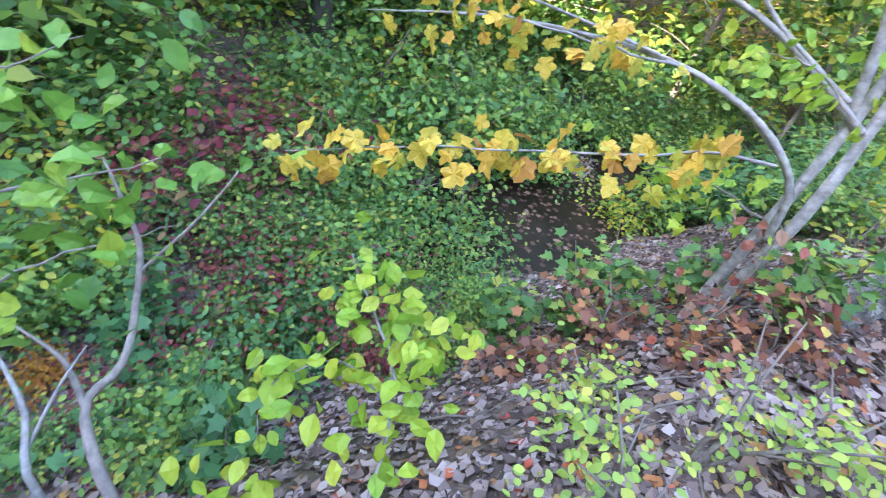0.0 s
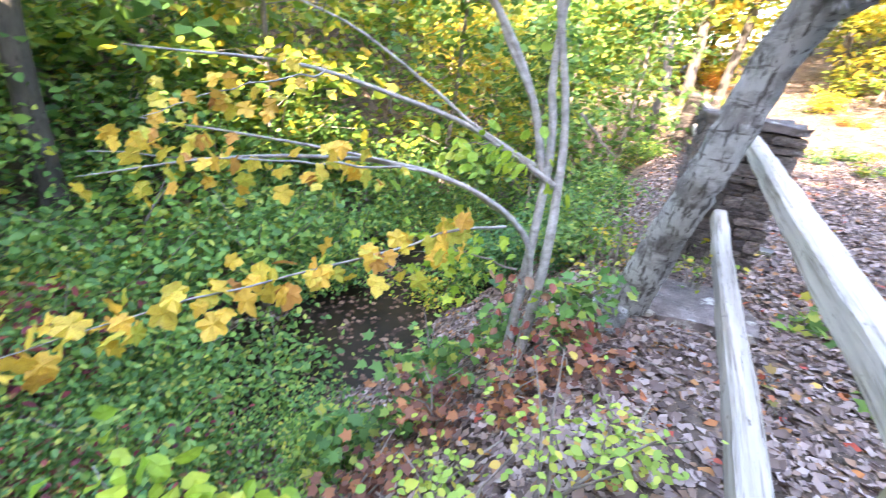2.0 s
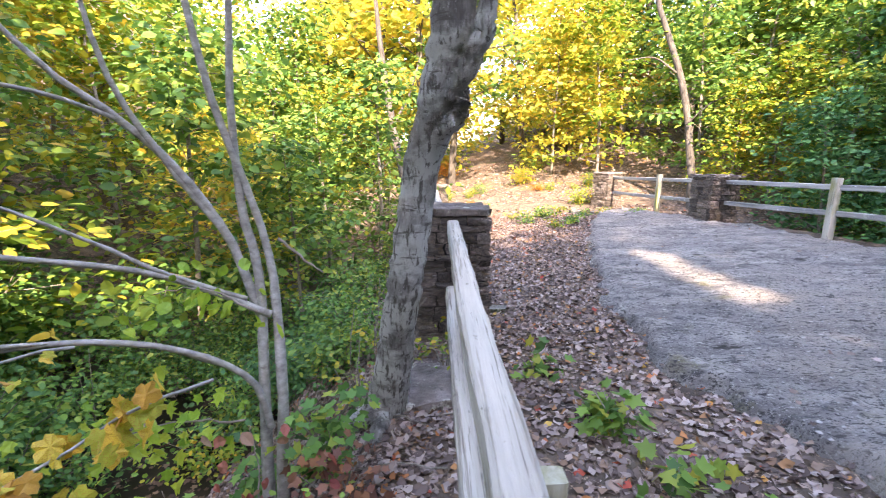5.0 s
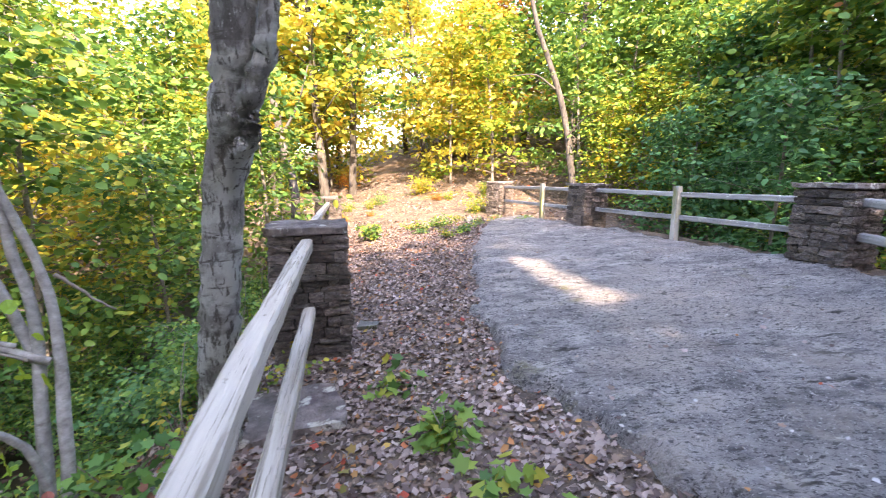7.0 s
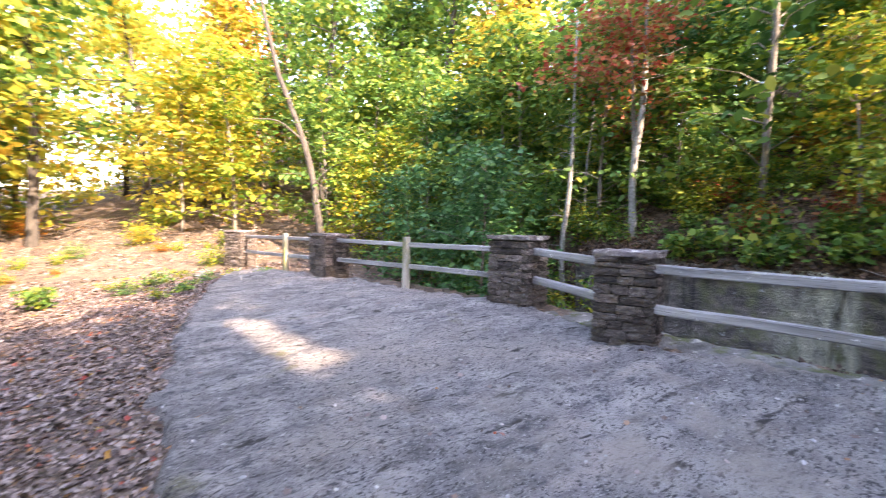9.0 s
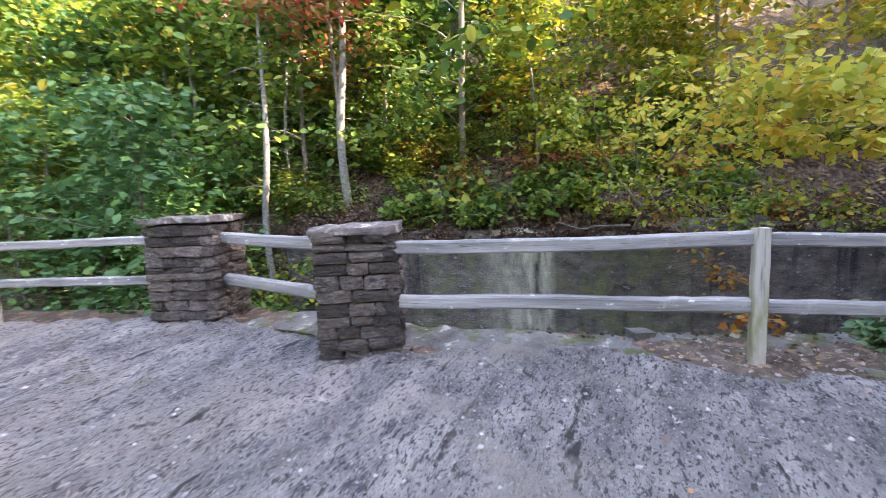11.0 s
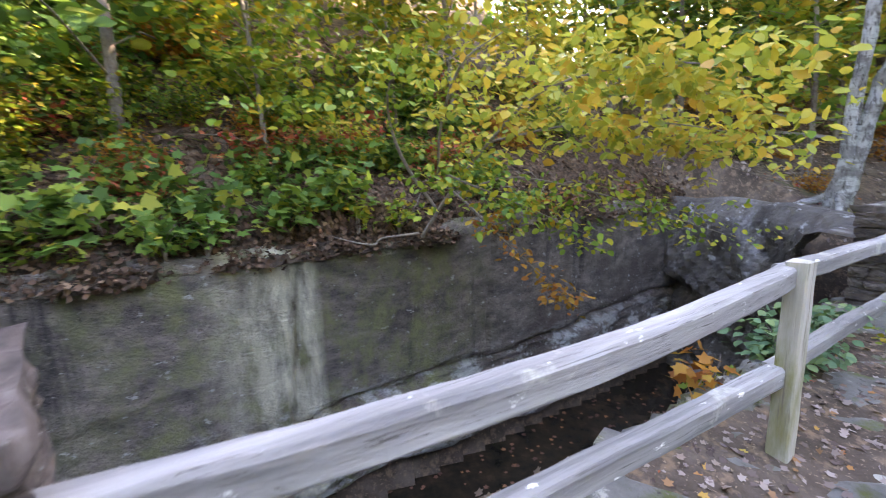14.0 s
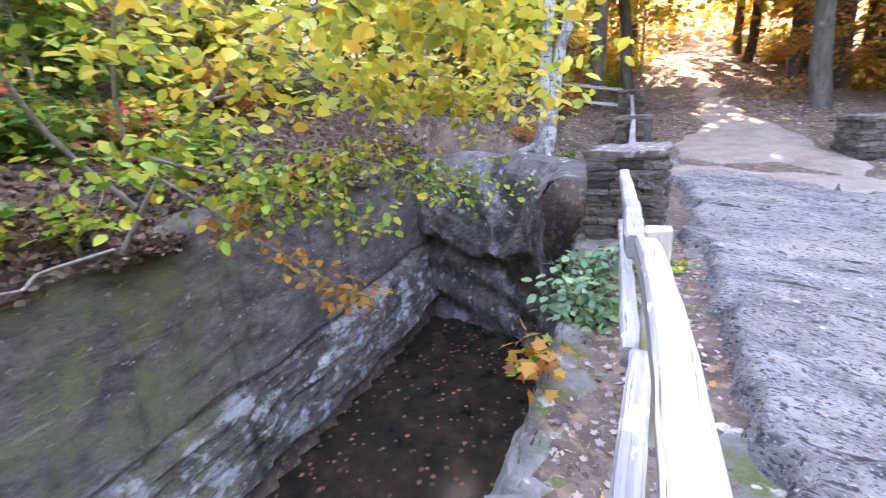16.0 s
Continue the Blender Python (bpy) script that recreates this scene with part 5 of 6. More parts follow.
# shrubs
UNDER = "undergrowth shrubs"
bushes = {
    "green": shrub("green_shrub", "dense green shrub in the undergrowth", GREEN, 201, 0.8, 1.1, 54, 16, 0.078, HEX, 0.15, group=UNDER),
    "deep": shrub("green_shrub", "dark green shrub in the shaded undergrowth", DEEP, 202, 0.8, 1.0, 54, 16, 0.078, HEX, 0.15, group=UNDER),
    "lime": shrub("green_shrub", "yellow-green shrub in the undergrowth", LIME, 203, 0.7, 0.9, 50, 15, 0.078, HEX, 0.15, group=UNDER),
    "maroon": shrub("maroon_shrub", "shrub with dark maroon autumn leaves", MAROON, 204, 0.95, 1.25, 54, 15, 0.09, HEX, 0.22, group=UNDER),
    "gold": shrub("yellow_shrub", "yellow autumn shrub on the bank", YELLOW, 205, 0.7, 0.9, 50, 18, 0.095, HEX, 0.16, group=UNDER),
    "rust": shrub("rusty_shrub", "shrub with rust-brown leaves", ORANGE, 206, 0.7, 0.8, 45, 16, 0.09, HEX, 0.16, group=UNDER),
    "fresh": shrub("green_shrub", "bushy fresh green shrub in the ravine", FRESH, 208, 0.8, 1.15, 62, 16, 0.075, HEX, 0.15, group=UNDER),
    "red": shrub("red_shrub", "small shrub with coral red leaves", RED, 209, 0.5, 0.7, 30, 12, 0.09, LOBED, 0.14, group=UNDER),
    "oak": shrub("oak_seedling", "green oak seedling with lobed leaves", GREEN, 207, 0.5, 0.6, 30, 9, 0.14, LOBED, 0.14, group=UNDER),
}
first = set()


def bush(kind, x, y, size, turn):
    if kind in first:
        plant(bushes[kind], x, y, turn, size)
    else:
        first.add(kind)
        plant_first(bushes[kind], x, y, turn, size)


def thicket(rg, n, xs, ys, weights, clear, lo=0.7, hi=1.3):
    names = list(weights)
    pr = np.array([weights[k] for k in names], float)
    for _ in range(n):
        for _ in range(30):
            x, y = rg.uniform(*xs), rg.uniform(*ys)
            if clear(x, y):
                bush(str(rg.choice(names, p=pr / pr.sum())), x, y, rg.uniform(lo, hi), rg.uniform(0, 360))
                break


def ravine(lo, hi):
    return lambda x, y: lo < fence_left(y) - x < hi


rg = np.random.default_rng(88)
open_creek = lambda x, y: ((x + 3.0) / 0.55) ** 2 + ((y - 3.6) / 0.8) ** 2 > 1
thicket(rg, 30, (-9, -1), (-4, 12), {"fresh": 5, "green": 2, "deep": 1, "lime": 1}, lambda x, y: ravine(4.0, 7.5)(x, y) and (y > 0.2 or x < -4.6), 0.9, 1.6)
thicket(rg, 26, (-6, -1), (-1.2, 8), {"fresh": 5, "green": 1}, lambda x, y: ravine(2.7, 5.0)(x, y) and open_creek(x, y) and (y > 0.4 or x < -3.6), 0.7, 1.1)
thicket(rg, 20, (-8, -1), (-5, 1.6), {"fresh": 5, "lime": 2, "green": 1}, lambda x, y: ravine(3.7, 7.5)(x, y) and math.hypot(x + 3.3, y + 0.1) > 1.1, 0.8, 1.3)
thicket(rg, 40, (-4.2, -1.2), (-2.2, 2.0), {"fresh": 5, "green": 3, "deep": 3, "maroon": 1}, lambda x, y: ravine(1.9, 4.8)(x, y) and math.hypot(x + 1.1, y - 0.3) > 0.75, 0.42, 0.72)
thicket(rg, 7, (-4, 0.5), (-3, 1.0), {"fresh": 2, "lime": 1, "rust": 1}, ravine(2.2, 3.4), 0.3, 0.5)
thicket(rg, 20, (-5, 0), (4.4, 14), {"green": 4, "deep": 3, "lime": 1, "fresh": 1}, ravine(0.9, 3.4), 0.6, 1.1)
for x, y, s in ((-4.1, -0.3, 1.05), (-4.4, 0.35, 0.9), (-3.5, -0.9, 0.75), (-2.1, -0.5, 0.3)):
    bush("maroon", x, y, s, 40 * x)
thicket(rg, 30, (-13.5, -5.5), (-4, 7), {"fresh": 4, "green": 3, "lime": 2}, ravine(6.5, 12.5), 1.3, 2.2)
for k in range(15):
    bush(("fresh", "green", "fresh")[k % 3], -7.9 - 1.5 * (k % 3) + 0.4 * math.sin(5 * k), -1.2 + 1.6 * (k // 3) + 0.4 * math.cos(3 * k), 2.0 + 0.3 * math.sin(2 * k), 70 * k)
bank_side = lambda x, y: x > wall_x(y) + 1.3
thicket(rg, 46, (9.8, 15.5), (-3, 7.5), {"green": 2, "lime": 3, "gold": 1, "rust": 2, "oak": 5, "red": 2}, bank_side, 0.5, 0.95)
thicket(rg, 34, (9.8, 13.6), (0.5, 8.6), {"oak": 7, "red": 2, "rust": 1, "lime": 1}, lambda x, y: wall_x(y) + 0.6 < x < wall_x(y) + 3.0, 0.55, 1.0)
thicket(rg, 24, (10.5, 14), (0.5, 8.5), {"oak": 4, "fresh": 2, "lime": 2, "red": 1}, lambda x, y: x > wall_x(y) + 1.7, 0.7, 1.15)
for x, y, s in ((10.42, 5.0, 0.95), (10.3, 5.7, 1.05), (10.75, 4.3, 0.85), (10.15, 6.5, 0.9), (11.2, 3.6, 0.9), (11.9, 1.7, 0.8), (10.9, 5.4, 1.0)):
    bush("oak", x, y, s, 130 * y)
for x, y, s in ((11.6, 4.6, 0.8), (11.9, 3.5, 0.75)):
    bush("red", x, y, s, 90 * y)
scatter(rg, 7, (11.2, 14.5), (1.0, 8.5), {"low_green": 3, "low_lime": 2}, lambda x, y: x > wall_x(y) + 1.0, gap=1.0, lo=0.42, hi=0.6)
thicket(rg, 34, (7.6, 16), (6.5, 18), {"green": 5, "fresh": 3, "lime": 2, "oak": 1}, lambda x, y: x > fence_right(y) + 0.9, 0.8, 1.4)
thicket(rg, 44, (6.8, 14), (6.8, 17), {"green": 4, "fresh": 4, "lime": 3}, lambda x, y: fence_right(y) + 1.0 < x < fence_right(y) + 7.0 and x > wall_x(min(y, 7.0)) - 1.2, 1.0, 1.8)
scatter(rg, 9, (6.5, 13), (9.0, 18), {"low_green": 4, "low_deep": 2, "low_lime": 2}, lambda x, y: x > fence_right(y) + 1.5, gap=1.1, lo=0.5, hi=0.8)
thicket(rg, 14, (-4.5, 3.0), (16.3, 22), {"lime": 3, "fresh": 2, "rust": 1}, lambda x, y: abs(x + 1.0) > 0.9, 0.3, 0.6)
thicket(rg, 26, (-12, 16), (17.5, 30), {"lime": 3, "gold": 2, "green": 2, "rust": 2}, lambda x, y: abs(x + 1.2 + 0.2 * (y - 18)) > 1.6 and not (1 < x < 4 and y < 18.5), 0.6, 1.2)
scatter(rg, 9, (0, 12), (-15, -10.5), {"low_orange": 3, "low_yellow": 3}, lambda x, y: abs(x - trail_mid(y)) > 2.3 and (x < 4.5 or y < -12.5 or x > 11.9), gap=1.2, lo=0.5, hi=0.8)
thicket(rg, 40, (1, 20), (-24, -9), {"gold": 3, "rust": 3, "lime": 1}, lambda x, y: abs(x - trail_mid(y)) > 1.9 and (x < 5 or x > fence_right(y) + 1.2 or y < -13), 0.7, 1.2)
thicket(rg, 8, (9, 16), (-9, -4), {"rust": 2, "lime": 1, "oak": 1}, lambda x, y: x > fence_right(y) + 1.2 and y < -4.2, 0.4, 0.7)


# ---- the wood beyond, closing the view ----
def far_wood(name, label, n, a0, a1, r0, r1, tall, size, material, seed):
    rg = np.random.default_rng(seed)
    k = n // 30
    an, r = np.radians(rg.uniform(a0, a1, k)), r0 + (r1 - r0) * rg.random(k) ** 0.8
    cx, cy = 4 + r * np.cos(an), 4 + r * np.sin(an)
    ok = ~((np.abs(cx - np.interp(cy, [-40, -26, -19.9, -8], [18.0, 14.0, 11.7, 8.0])) < 2.5) & (cy < -8) & (cy > -30))
    cx, cy = cx[ok], cy[ok]
    c = np.stack([cx, cy, height(cx, cy) + tall * rg.random(len(cx)) ** 1.3], 1)
    P, a, nr = cluster(rg, c, 30, 0.75, 0.28)
    ob = piece(name, leaf_mesh(name, P, a, nr, rg.uniform(0.7, 1.3, len(P)) * size, material))
    return tagged(ob, label, "woods", kind="stuff")


far_wood("far_woods", "distant sunlit yellow woods on the hillside", 18200, 70, 140, 27, 46, 13, 0.40, YELLOW, 1)
far_wood("far_woods", "distant yellow-green woods on the hillside", 18200, 60, 190, 26, 46, 13, 0.40, LIME, 2)
far_wood("far_woods", "distant green woods on the hillside", 18200, 10, 85, 23, 42, 12, 0.38, GREEN, 3)
far_wood("far_woods", "distant green woods across the ravine", 15399, 130, 230, 22, 40, 12, 0.38, GREEN, 4)
far_wood("far_woods", "distant woods above the pit", 12600, -40, 20, 22, 40, 10, 0.38, LIME, 5)
far_wood("far_woods", "distant orange woods along the trail", 18200, -125, -50, 25, 46, 10, 0.40, ORANGE, 6)
far_wood("far_woods", "distant yellow woods along the trail", 15399, -110, -40, 25, 46, 10, 0.40, YELLOW, 7)


# ---- low plants by the fences ----
def low_plant(name, label, x, y, seed, material, reach, tall, clumps, per, leaf, template=OVAL, sink=0.02, z=None):
    ob = shrub(name, label, material, seed, reach, tall, clumps, per, leaf, template, 0.06, "plant")
    ob.matrix_basis = pose(x, y, (base_at(x, y) if z is None else z) - sink, 0, 0, 50 * seed)
    return ob


low_plant("broadleaf_plant", "bright green lobed seedlings among fallen leaves", 1.15, 3.35, 401, GREEN, 0.30, 0.26, 22, 4, 0.12, LOBED)
low_plant("broadleaf_plant", "bright green lobed seedlings by the pillar", 0.55, 4.15, 402, GREEN, 0.22, 0.22, 14, 4, 0.11, LOBED)
low_plant("broadleaf_plant", "green lobed seedlings beside the rail", 1.35, 2.75, 403, GREEN, 0.22, 0.2, 12, 4, 0.11, LOBED)
low_plant("red_seedling", "tiny seedling with scarlet leaves", 0.50, 3.20, 404, RED, 0.08, 0.10, 7, 2, 0.07, LOBED)
low_plant("red_seedling", "tiny scarlet seedling beside the rail", 0.56, 2.85, 405, RED, 0.06, 0.09, 7, 2, 0.06, LOBED)
for k, (x, y, s) in enumerate(((-0.05, 1.40, 1.0), (-0.28, 1.12, 0.9), (0.02, 0.90, 0.9), (0.16, 0.6, 0.8), (0.28, 1.0, 0.8), (0.05, 1.75, 0.7), (-0.55, 1.35, 0.55))):
    low_plant("blueberry_bush", "low bush with small pale green leaves", x, y, 410 + k, BRIGHT, 0.38 * s, 0.66 * s, 26, 6, 0.04)
for k, (x, y, s) in enumerate(((-1.35, 2.05, 1.0), (-1.15, 2.9, 0.9), (-1.65, 2.65, 1.0), (-1.55, 1.6, 0.8), (-0.6, 2.75, 0.7))):
    low_plant("green_seedling", "leafy green saplings around the pale stems", x, y, 460 + k, FRESH, 0.36 * s, 0.95 * s, 34, 6, 0.085, LOBED)
for k, (x, y) in enumerate(((-0.95, 1.9), (-0.65, 2.1), (-1.1, 1.4), (-1.25, 2.1), (-0.4, 2.45))):
    low_plant("withered_plant", "withered plant with curled brown leaves", x, y, 430 + k, DRIED, 0.30, 0.5, 26, 5, 0.07, LOBED)
for k, (x, y) in enumerate(((-0.15, 4.0), (-0.75, 3.5), (-0.62, 4.1), (-0.9, 4.5))):
    low_plant("vine_plant", "small green vine at the tree's foot", x, y, 440 + k, LIME, 0.25, 0.55, 22, 5, 0.05)
low_plant("knapweed_clump", "clump of blue-green leafy weeds on the ledge", 7.80, 0.80, 450, TEAL, 0.40, 0.30, 60, 7, 0.075)
low_plant("knapweed_clump", "blue-green weeds on the ledge beside the fence", 8.0, 0.25, 451, TEAL, 0.36, 0.30, 50, 7, 0.075)
low_plant("yellowing_vine", "yellowing creeper hanging over the ledge", 7.72, 1.52, 452, ORANGE, 0.26, 0.24, 16, 3, 0.085, LOBED)
low_plant("yellowing_vine", "pale green and orange creeper over the pit's edge", 7.84, 1.22, 453, LIME, 0.26, 0.30, 20, 4, 0.08, LOBED)
for k, (x, y) in enumerate(((-2.0, -0.95), (-1.8, -0.65), (-1.55, -0.95), (-1.35, -0.6), (-1.55, -0.3), (-2.4, -0.8), (-1.05, -0.4), (-2.2, -0.3))):
    low_plant("green_seedling", "leafy green saplings on the ravine's bank", x, y, 540 + k, (DEEP, GREEN, DEEP)[k % 3], 0.34, 0.5 + 0.08 * (k % 3), 26, 5, 0.10, LOBED)
edge = np.random.default_rng(77)
for k, y in enumerate(edge.uniform(-2.4, 7.2, 15)):
    low_plant("bank_seedling", "leafy seedling hanging over the wall's top", float(wall_x(y) + edge.uniform(-0.02, 0.4)), float(y), 500 + k, (GREEN, LIME, DRIED, FRESH, ORANGE)[k % 5] if y < 3.6 else (GREEN, FRESH, LIME)[k % 3], 0.30 * edge.uniform(0.7, 1.25), 0.34, 20, 5, 0.085, LOBED, 0.03, 1.46)
low_plant("grass_tuft", "tuft of green weeds on the road's edge", 1.35, 13.2, 454, GREEN, 0.5, 0.3, 40, 6, 0.07)
low_plant("grass_tuft", "green weeds growing at the road's end", 0.6, 15.2, 455, GREEN, 0.7, 0.35, 50, 7, 0.08)
low_plant("grass_tuft", "tall green weeds beside the old fence", -1.2, 13.0, 456, GREEN, 0.6, 0.8, 60, 9, 0.09)
for k, (x, y) in enumerate(((1.0, 12.4), (1.9, 14.9), (2.5, 15.3), (0.2, 13.9), (1.2, 16.4), (3.3, 14.9), (-0.2, 15.0), (0.6, 17.2))):
    low_plant("grass_tuft", "ragged green weeds at the road's end", x, y, 470 + k, FRESH if k % 2 else LIME, 0.45, 0.28, 34, 6, 0.06)
low_plant("grass_tuft", "yellowing grass at the tall pillar's foot", 7.62, -0.45, 458, LIME, 0.34, 0.16, 34, 6, 0.05)
low_plant("grass_tuft", "low weeds on the road beyond the pillar", 8.9, -4.0, 457, GREEN, 0.4, 0.15, 26, 5, 0.06)


# ---- loose stones, slab, sticks ----
def slab_mesh(lx, ly, lz, seed):
    bm = bmesh.new()
    bmesh.ops.create_cube(bm, size=1.0)
    bmesh.ops.subdivide_edges(bm, edges=bm.edges[:], cuts=7, use_grid_fill=True)
    for v in bm.verts:
        v.co = Vector((v.co.x * lx, v.co.y * ly, v.co.z * lz))
        n = noise.noise_vector(v.co * 3 + Vector((seed, 0, seed)))
        v.co += Vector((0.12 * n.x * lx, 0.12 * n.y * ly, 0.03 * n.z))
    return bm


slab = thing("stone_slab", "flat lichen-crusted slab lying by the fence", "rock", pose(-0.06, 3.80, 0.06, 2, -3, 18))
part("slab", slab_mesh(0.72, 0.62, 0.20, 3), CAPSTONE, slab)
for k, (x, y, s) in enumerate(((0.1, 5.9, 0.25), (6.35, 9.2, 0.2), (6.1, 11.5, 0.18), (2.3, 15.6, 0.35), (1.7, 16.2, 0.4), (3.2, 15.9, 0.3), (7.25, 3.6, 0.16), (7.35, 2.5, 0.2))):
    ob = thing("loose_stone", "grey loose stone on the ground", "stone", pose(x, y, base_at(x, y) + 0.02, 0, 0, 70 * k), "loose stones")
    part("stone", slab_mesh(s, s * 0.7, s * 0.35, k), LEDGE, ob)


def stick(ctrl, r, seed, label="thin dead stick on the leaf litter"):
    ob = thing("stick", label, "stick", Matrix.Translation(ctrl[0]), "fallen sticks")
    tb = Tubes()
    tb.add(curve_pts(np.array(ctrl) - np.array(ctrl[0]), 9, 0.01, seed), [r, r * 0.5], 6, 0.1, seed)
    piece("wood", tb.mesh("wood", TWIG), ob)


stick([(-0.95, 2.86, 1.41), (-0.83, 2.90, 1.30), (-0.70, 2.94, 1.20)], 0.011, 1, "broken pale stub caught among the stems")
rng = np.random.default_rng(55)
for k in range(26):
    x = rng.uniform(-2.2, 0.2)
    y = rng.uniform(0.2, 4.6)
    an, ln = rng.uniform(0, 6.28), rng.uniform(0.25, 0.8)
    x2, y2 = x + ln * math.cos(an), y + ln * math.sin(an)
    stick([(x, y, base_at(x, y) + 0.03), ((x + x2) / 2, (y + y2) / 2, max(base_at((x + x2) / 2, (y + y2) / 2), 0.5 * (base_at(x, y) + base_at(x2, y2))) + 0.05), (x2, y2, base_at(x2, y2) + 0.04)], rng.uniform(0.004, 0.010), k)
for k in range(12):
    x, y = -0.9 + 0.5 * rng.random(), 3.2 + 1.4 * rng.random()
    z0 = base_at(x, y)
    stick([(x, y, z0), (x - 0.05, y + 0.05, z0 + 0.4), (x - 0.15 + 0.3 * rng.random(), y + 0.2, z0 + rng.uniform(0.6, 1.1))], 0.006, 80 + k, "upright dry brush stem")
for k in range(10):
    x, y = rng.uniform(10.6, 12.5), rng.uniform(-2, 6)
    if x < wall_x(y) + 0.5:
        x = float(wall_x(y)) + 0.6
    x2, y2 = x - rng.uniform(0.2, 0.7), y + rng.uniform(-0.8, 0.8)
    stick([(x, y, base_at(x, y) + 0.02), ((x + x2) / 2, (y + y2) / 2, base_at(x, y) + 0.12), (x2, y2, max(base_at(x2, y2), 1.4) + 0.06)], 0.009, 120 + k, "bare stick on the bank above the wall")


# ---- leaf litter ----
def litter(name, label, n, xs, ys, keep, size, seed, lift=0.015, material=DRY, template=DIAMOND):
    rg = np.random.default_rng(seed)
    x, y = rg.uniform(*xs, n), rg.uniform(*ys, n)
    ok = keep(x, y)
    x, y = x[ok], y[ok]
    z = np.where(road_inside(x, y) > 0, road_height(x, y), height(x, y)) + rg.uniform(0.0, lift, len(x))
    an = rg.uniform(0, 2 * np.pi, len(x))
    e = 0.15
    gx, gy = (height(x + e, y) - height(x - e, y)) / (2 * e), (height(x, y + e) - height(x, y - e)) / (2 * e)
    nrm = np.stack([-np.clip(gx, -2, 2), -np.clip(gy, -2, 2), np.ones_like(x)], 1) + 0.38 * rg.standard_normal((len(x), 3))
    al = np.stack([np.cos(an), np.sin(an), gx * np.cos(an) + gy * np.sin(an) + 0.2 * rg.standard_normal(len(x))], 1)
    ob = piece(name, leaf_mesh(name, np.stack([x, y, z], 1), al, nrm, rg.uniform(0.55, 1.25, len(x)) * size, material, template))
    return tagged(ob, label, "leaf litter", kind="stuff")


strip = lambda x, y: (road_inside(x, y) < 0.05) & (x < 4) & (x > fence_left(y) - 0.9)
litter("leaf_litter", "brown fallen leaves along the road's verge", 95000, (-3.5, 3.4), (-2, 16), strip, 0.068, 1, template=CURL)
litter("leaf_litter", "brown fallen leaves on the ravine's bank", 64000, (-5.5, 0.8), (-3, 9), lambda x, y: (fence_left(y) - x > 0.2) & (fence_left(y) - x < 5.0), 0.075, 2, 0.03, template=CURL)
# Bank litter: the shade under the wood is in its brown colour.
litter("leaf_litter", "fallen leaves on the hillside above the wall", 44000, (9.5, 16), (-5, 16), lambda x, y: (x > wall_x(y) + 0.02) & (x > fence_right(y) + 1.5), 0.085, 3, 0.04, SHADE_BROWN_LITTER, CURL)
litter("leaf_litter", "shade-darkened brown leaves on the bank above the wall", 30000, (9.3, 15), (-3.4, 8.4), lambda x, y: (x > wall_x(y) + 0.1) & (x < wall_x(y) + 2.4), 0.075, 18, 0.05, SHADE_BROWN_LITTER, CURL)
litter("leaf_litter", "leaves and needles spilling over the wall's top", 9000, (9.0, 13.2), (-3.4, 8.4), lambda x, y: (x > wall_x(y) - 0.02) & (x < wall_x(y) + 0.45), 0.08, 8, 0.28, SHADE_BROWN_LITTER, CURL)
rg = np.random.default_rng(61)
faces = [(f.center.copy(), f.normal.copy()) for f in bank.data.polygons]
pick = rg.integers(0, len(faces), 15000)
P = np.array([faces[i][0] for i in pick]) + rg.normal(0, 0.03, (15000, 3))
N = np.array([faces[i][1] for i in pick])
N[N[:, 2] < 0] *= -1
spill = piece("leaf_litter", leaf_mesh("leaf_litter", P + 0.02 * N, rg.standard_normal((15000, 3)) * (1, 1, 0.5), N + 0.5 * rg.standard_normal((15000, 3)), rg.uniform(0.035, 0.085, 15000), SHADE_BROWN_LITTER, CURL))
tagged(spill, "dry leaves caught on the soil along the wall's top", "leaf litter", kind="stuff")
litter("leaf_litter", "sunlit fallen leaves on the far hillside", 24000, (-12, 12), (14, 28), lambda x, y: (road_inside(x, y) < 0), 0.11, 4, 0.03)
litter("leaf_litter", "fallen leaves along the trail", 20000, (2, 20), (-22, -3), lambda x, y: (road_inside(x, y) < 0) & (x > fence_right(y) - 6) & (trail_side(x, y) < 0.1), 0.10, 5, 0.03)
litter("road_leaves", "scattered fallen leaves lying on the bare rock", 520, (1.4, 9), (-8, 15), lambda x, y: road_inside(x, y) > 0.05, 0.06, 6, 0.006, template=LOBED)
litter("ledge_leaves", "fallen leaves in the gap beside the road's edge", 5000, (6.2, 9), (-2, 5), lambda x, y: (road_inside(x, y) < 0.04) & (x - fence_right(y) < 0.7) & (x - fence_right(y) > -1.1), 0.045, 7, 0.01, template=LOBED)
wet = np.random.default_rng(19)
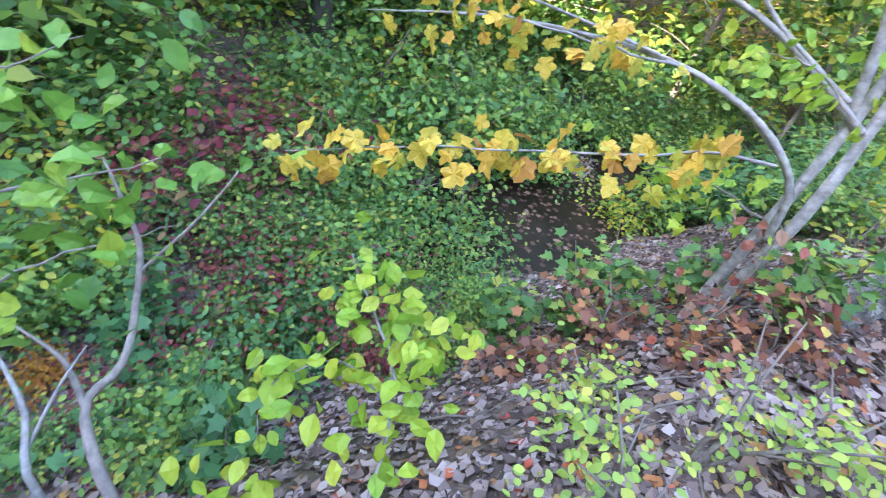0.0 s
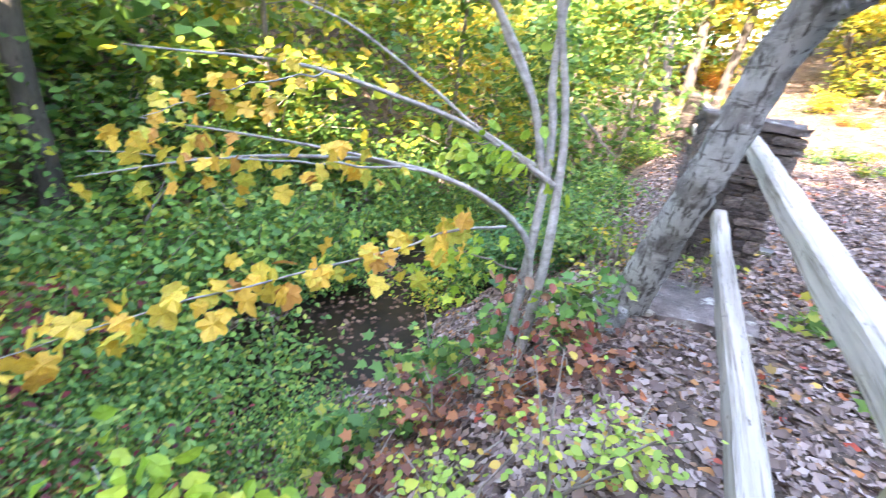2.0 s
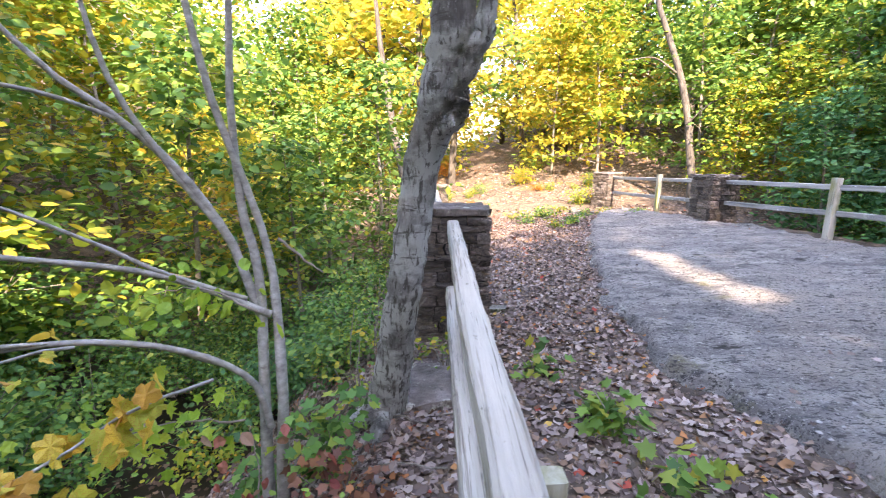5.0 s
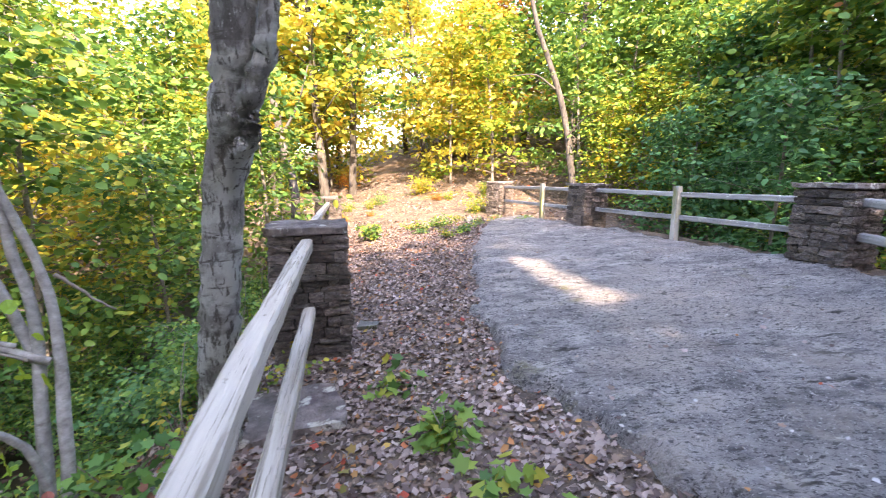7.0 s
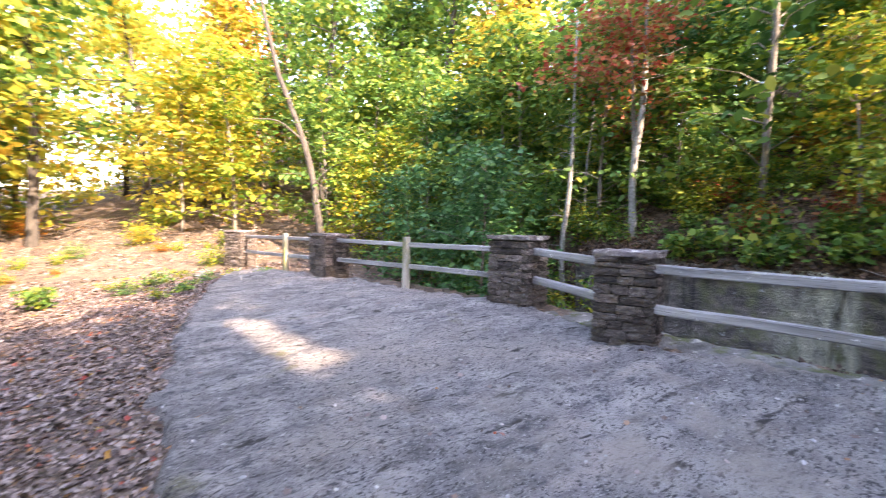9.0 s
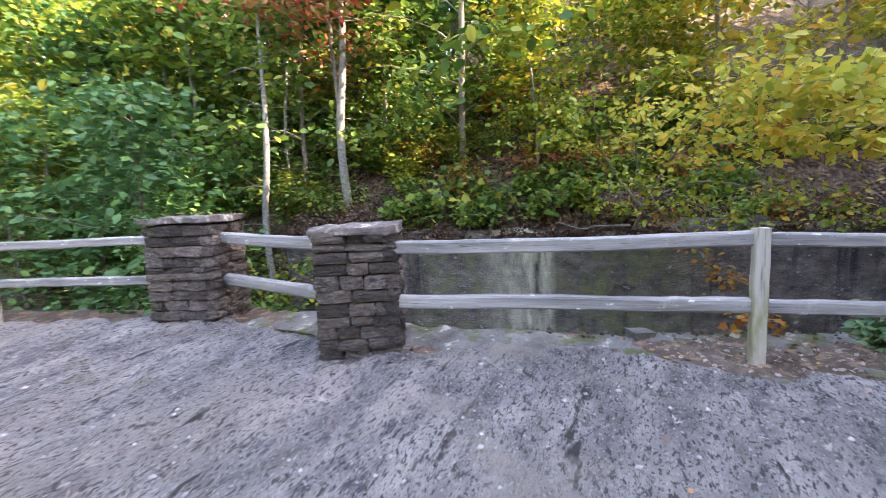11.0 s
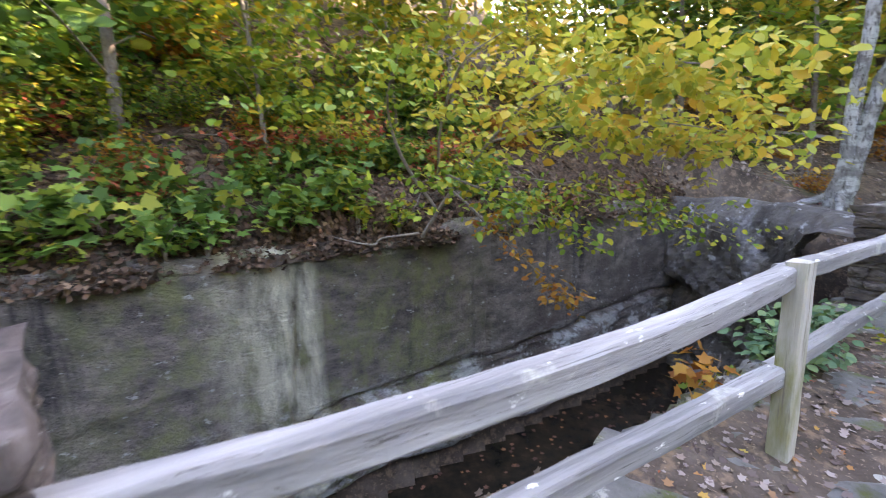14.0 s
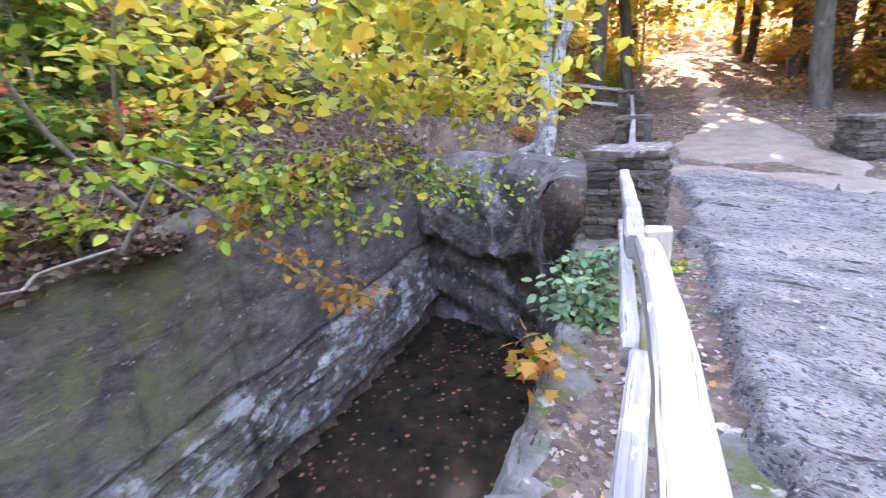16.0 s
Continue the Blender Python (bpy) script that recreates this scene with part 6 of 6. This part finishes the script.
x, y = wet.uniform(-4.6, -1.6, 1500), wet.uniform(0.5, 7, 1500)
sunk = piece("creek_leaves", leaf_mesh("creek_leaves", np.stack([x, y, np.full(1500, -1.972)], 1), np.stack([wet.standard_normal(1500), wet.standard_normal(1500), np.zeros(1500)], 1), np.tile([0.0, 0.0, 1.0], (1500, 1)) + 0.08 * wet.standard_normal((1500, 3)), wet.uniform(0.05, 0.10, 1500), SHADE_BROWN_LITTER, LOBED))
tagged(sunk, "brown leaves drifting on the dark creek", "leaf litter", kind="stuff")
rg = np.random.default_rng(9)
x, y = rg.uniform(7.6, 12.5, 700), rg.uniform(-3.2, 6, 700)
al = np.stack([rg.standard_normal(700), rg.standard_normal(700), np.zeros(700)], 1)
floating = piece("floating_leaves", leaf_mesh("floating_leaves", np.stack([x, y, np.full(700, WATER_Z + 0.005)], 1), al, np.tile([0.0, 0.0, 1.0], (700, 1)) + 0.05 * rg.standard_normal((700, 3)), rg.uniform(0.04, 0.09, 700), DRIED, LOBED))
tagged(floating, "dead leaves floating on the dark water", "leaf litter", kind="stuff")


# ---- chips of stone on the road ----
GRIT = surface("stone_chips", (3, [(0.3, (0.16, 0.155, 0.15)), (0.7, (0.46, 0.445, 0.425))]), [], 0.85, 0.3, 60, 0.005)
CHIP = (np.array([(0.5, 0, 0), (0, 0.4, 0), (-0.5, 0, 0), (0, -0.4, 0), (0.05, 0.02, 0.3)]), [(0, 1, 4), (1, 2, 4), (2, 3, 4), (3, 0, 4)])
rg = np.random.default_rng(21)
x, y = rg.uniform(1.4, 8.6, 6000), rg.uniform(-5, 14, 6000)
ok = (road_inside(x, y) > 0.03)
x, y = x[ok], y[ok]
an = rg.uniform(0, 6.28, len(x))
chips = piece("stone_chips", leaf_mesh("stone_chips", np.stack([x, y, road_height(x, y)], 1), np.stack([np.cos(an), np.sin(an), 0 * an], 1), np.tile([0.0, 0.0, 1.0], (len(x), 1)), 0.008 + 0.05 * rg.random(len(x)) ** 4, GRIT, CHIP))
tagged(chips, "small pale chips of stone on the road", "gravel", kind="stuff")
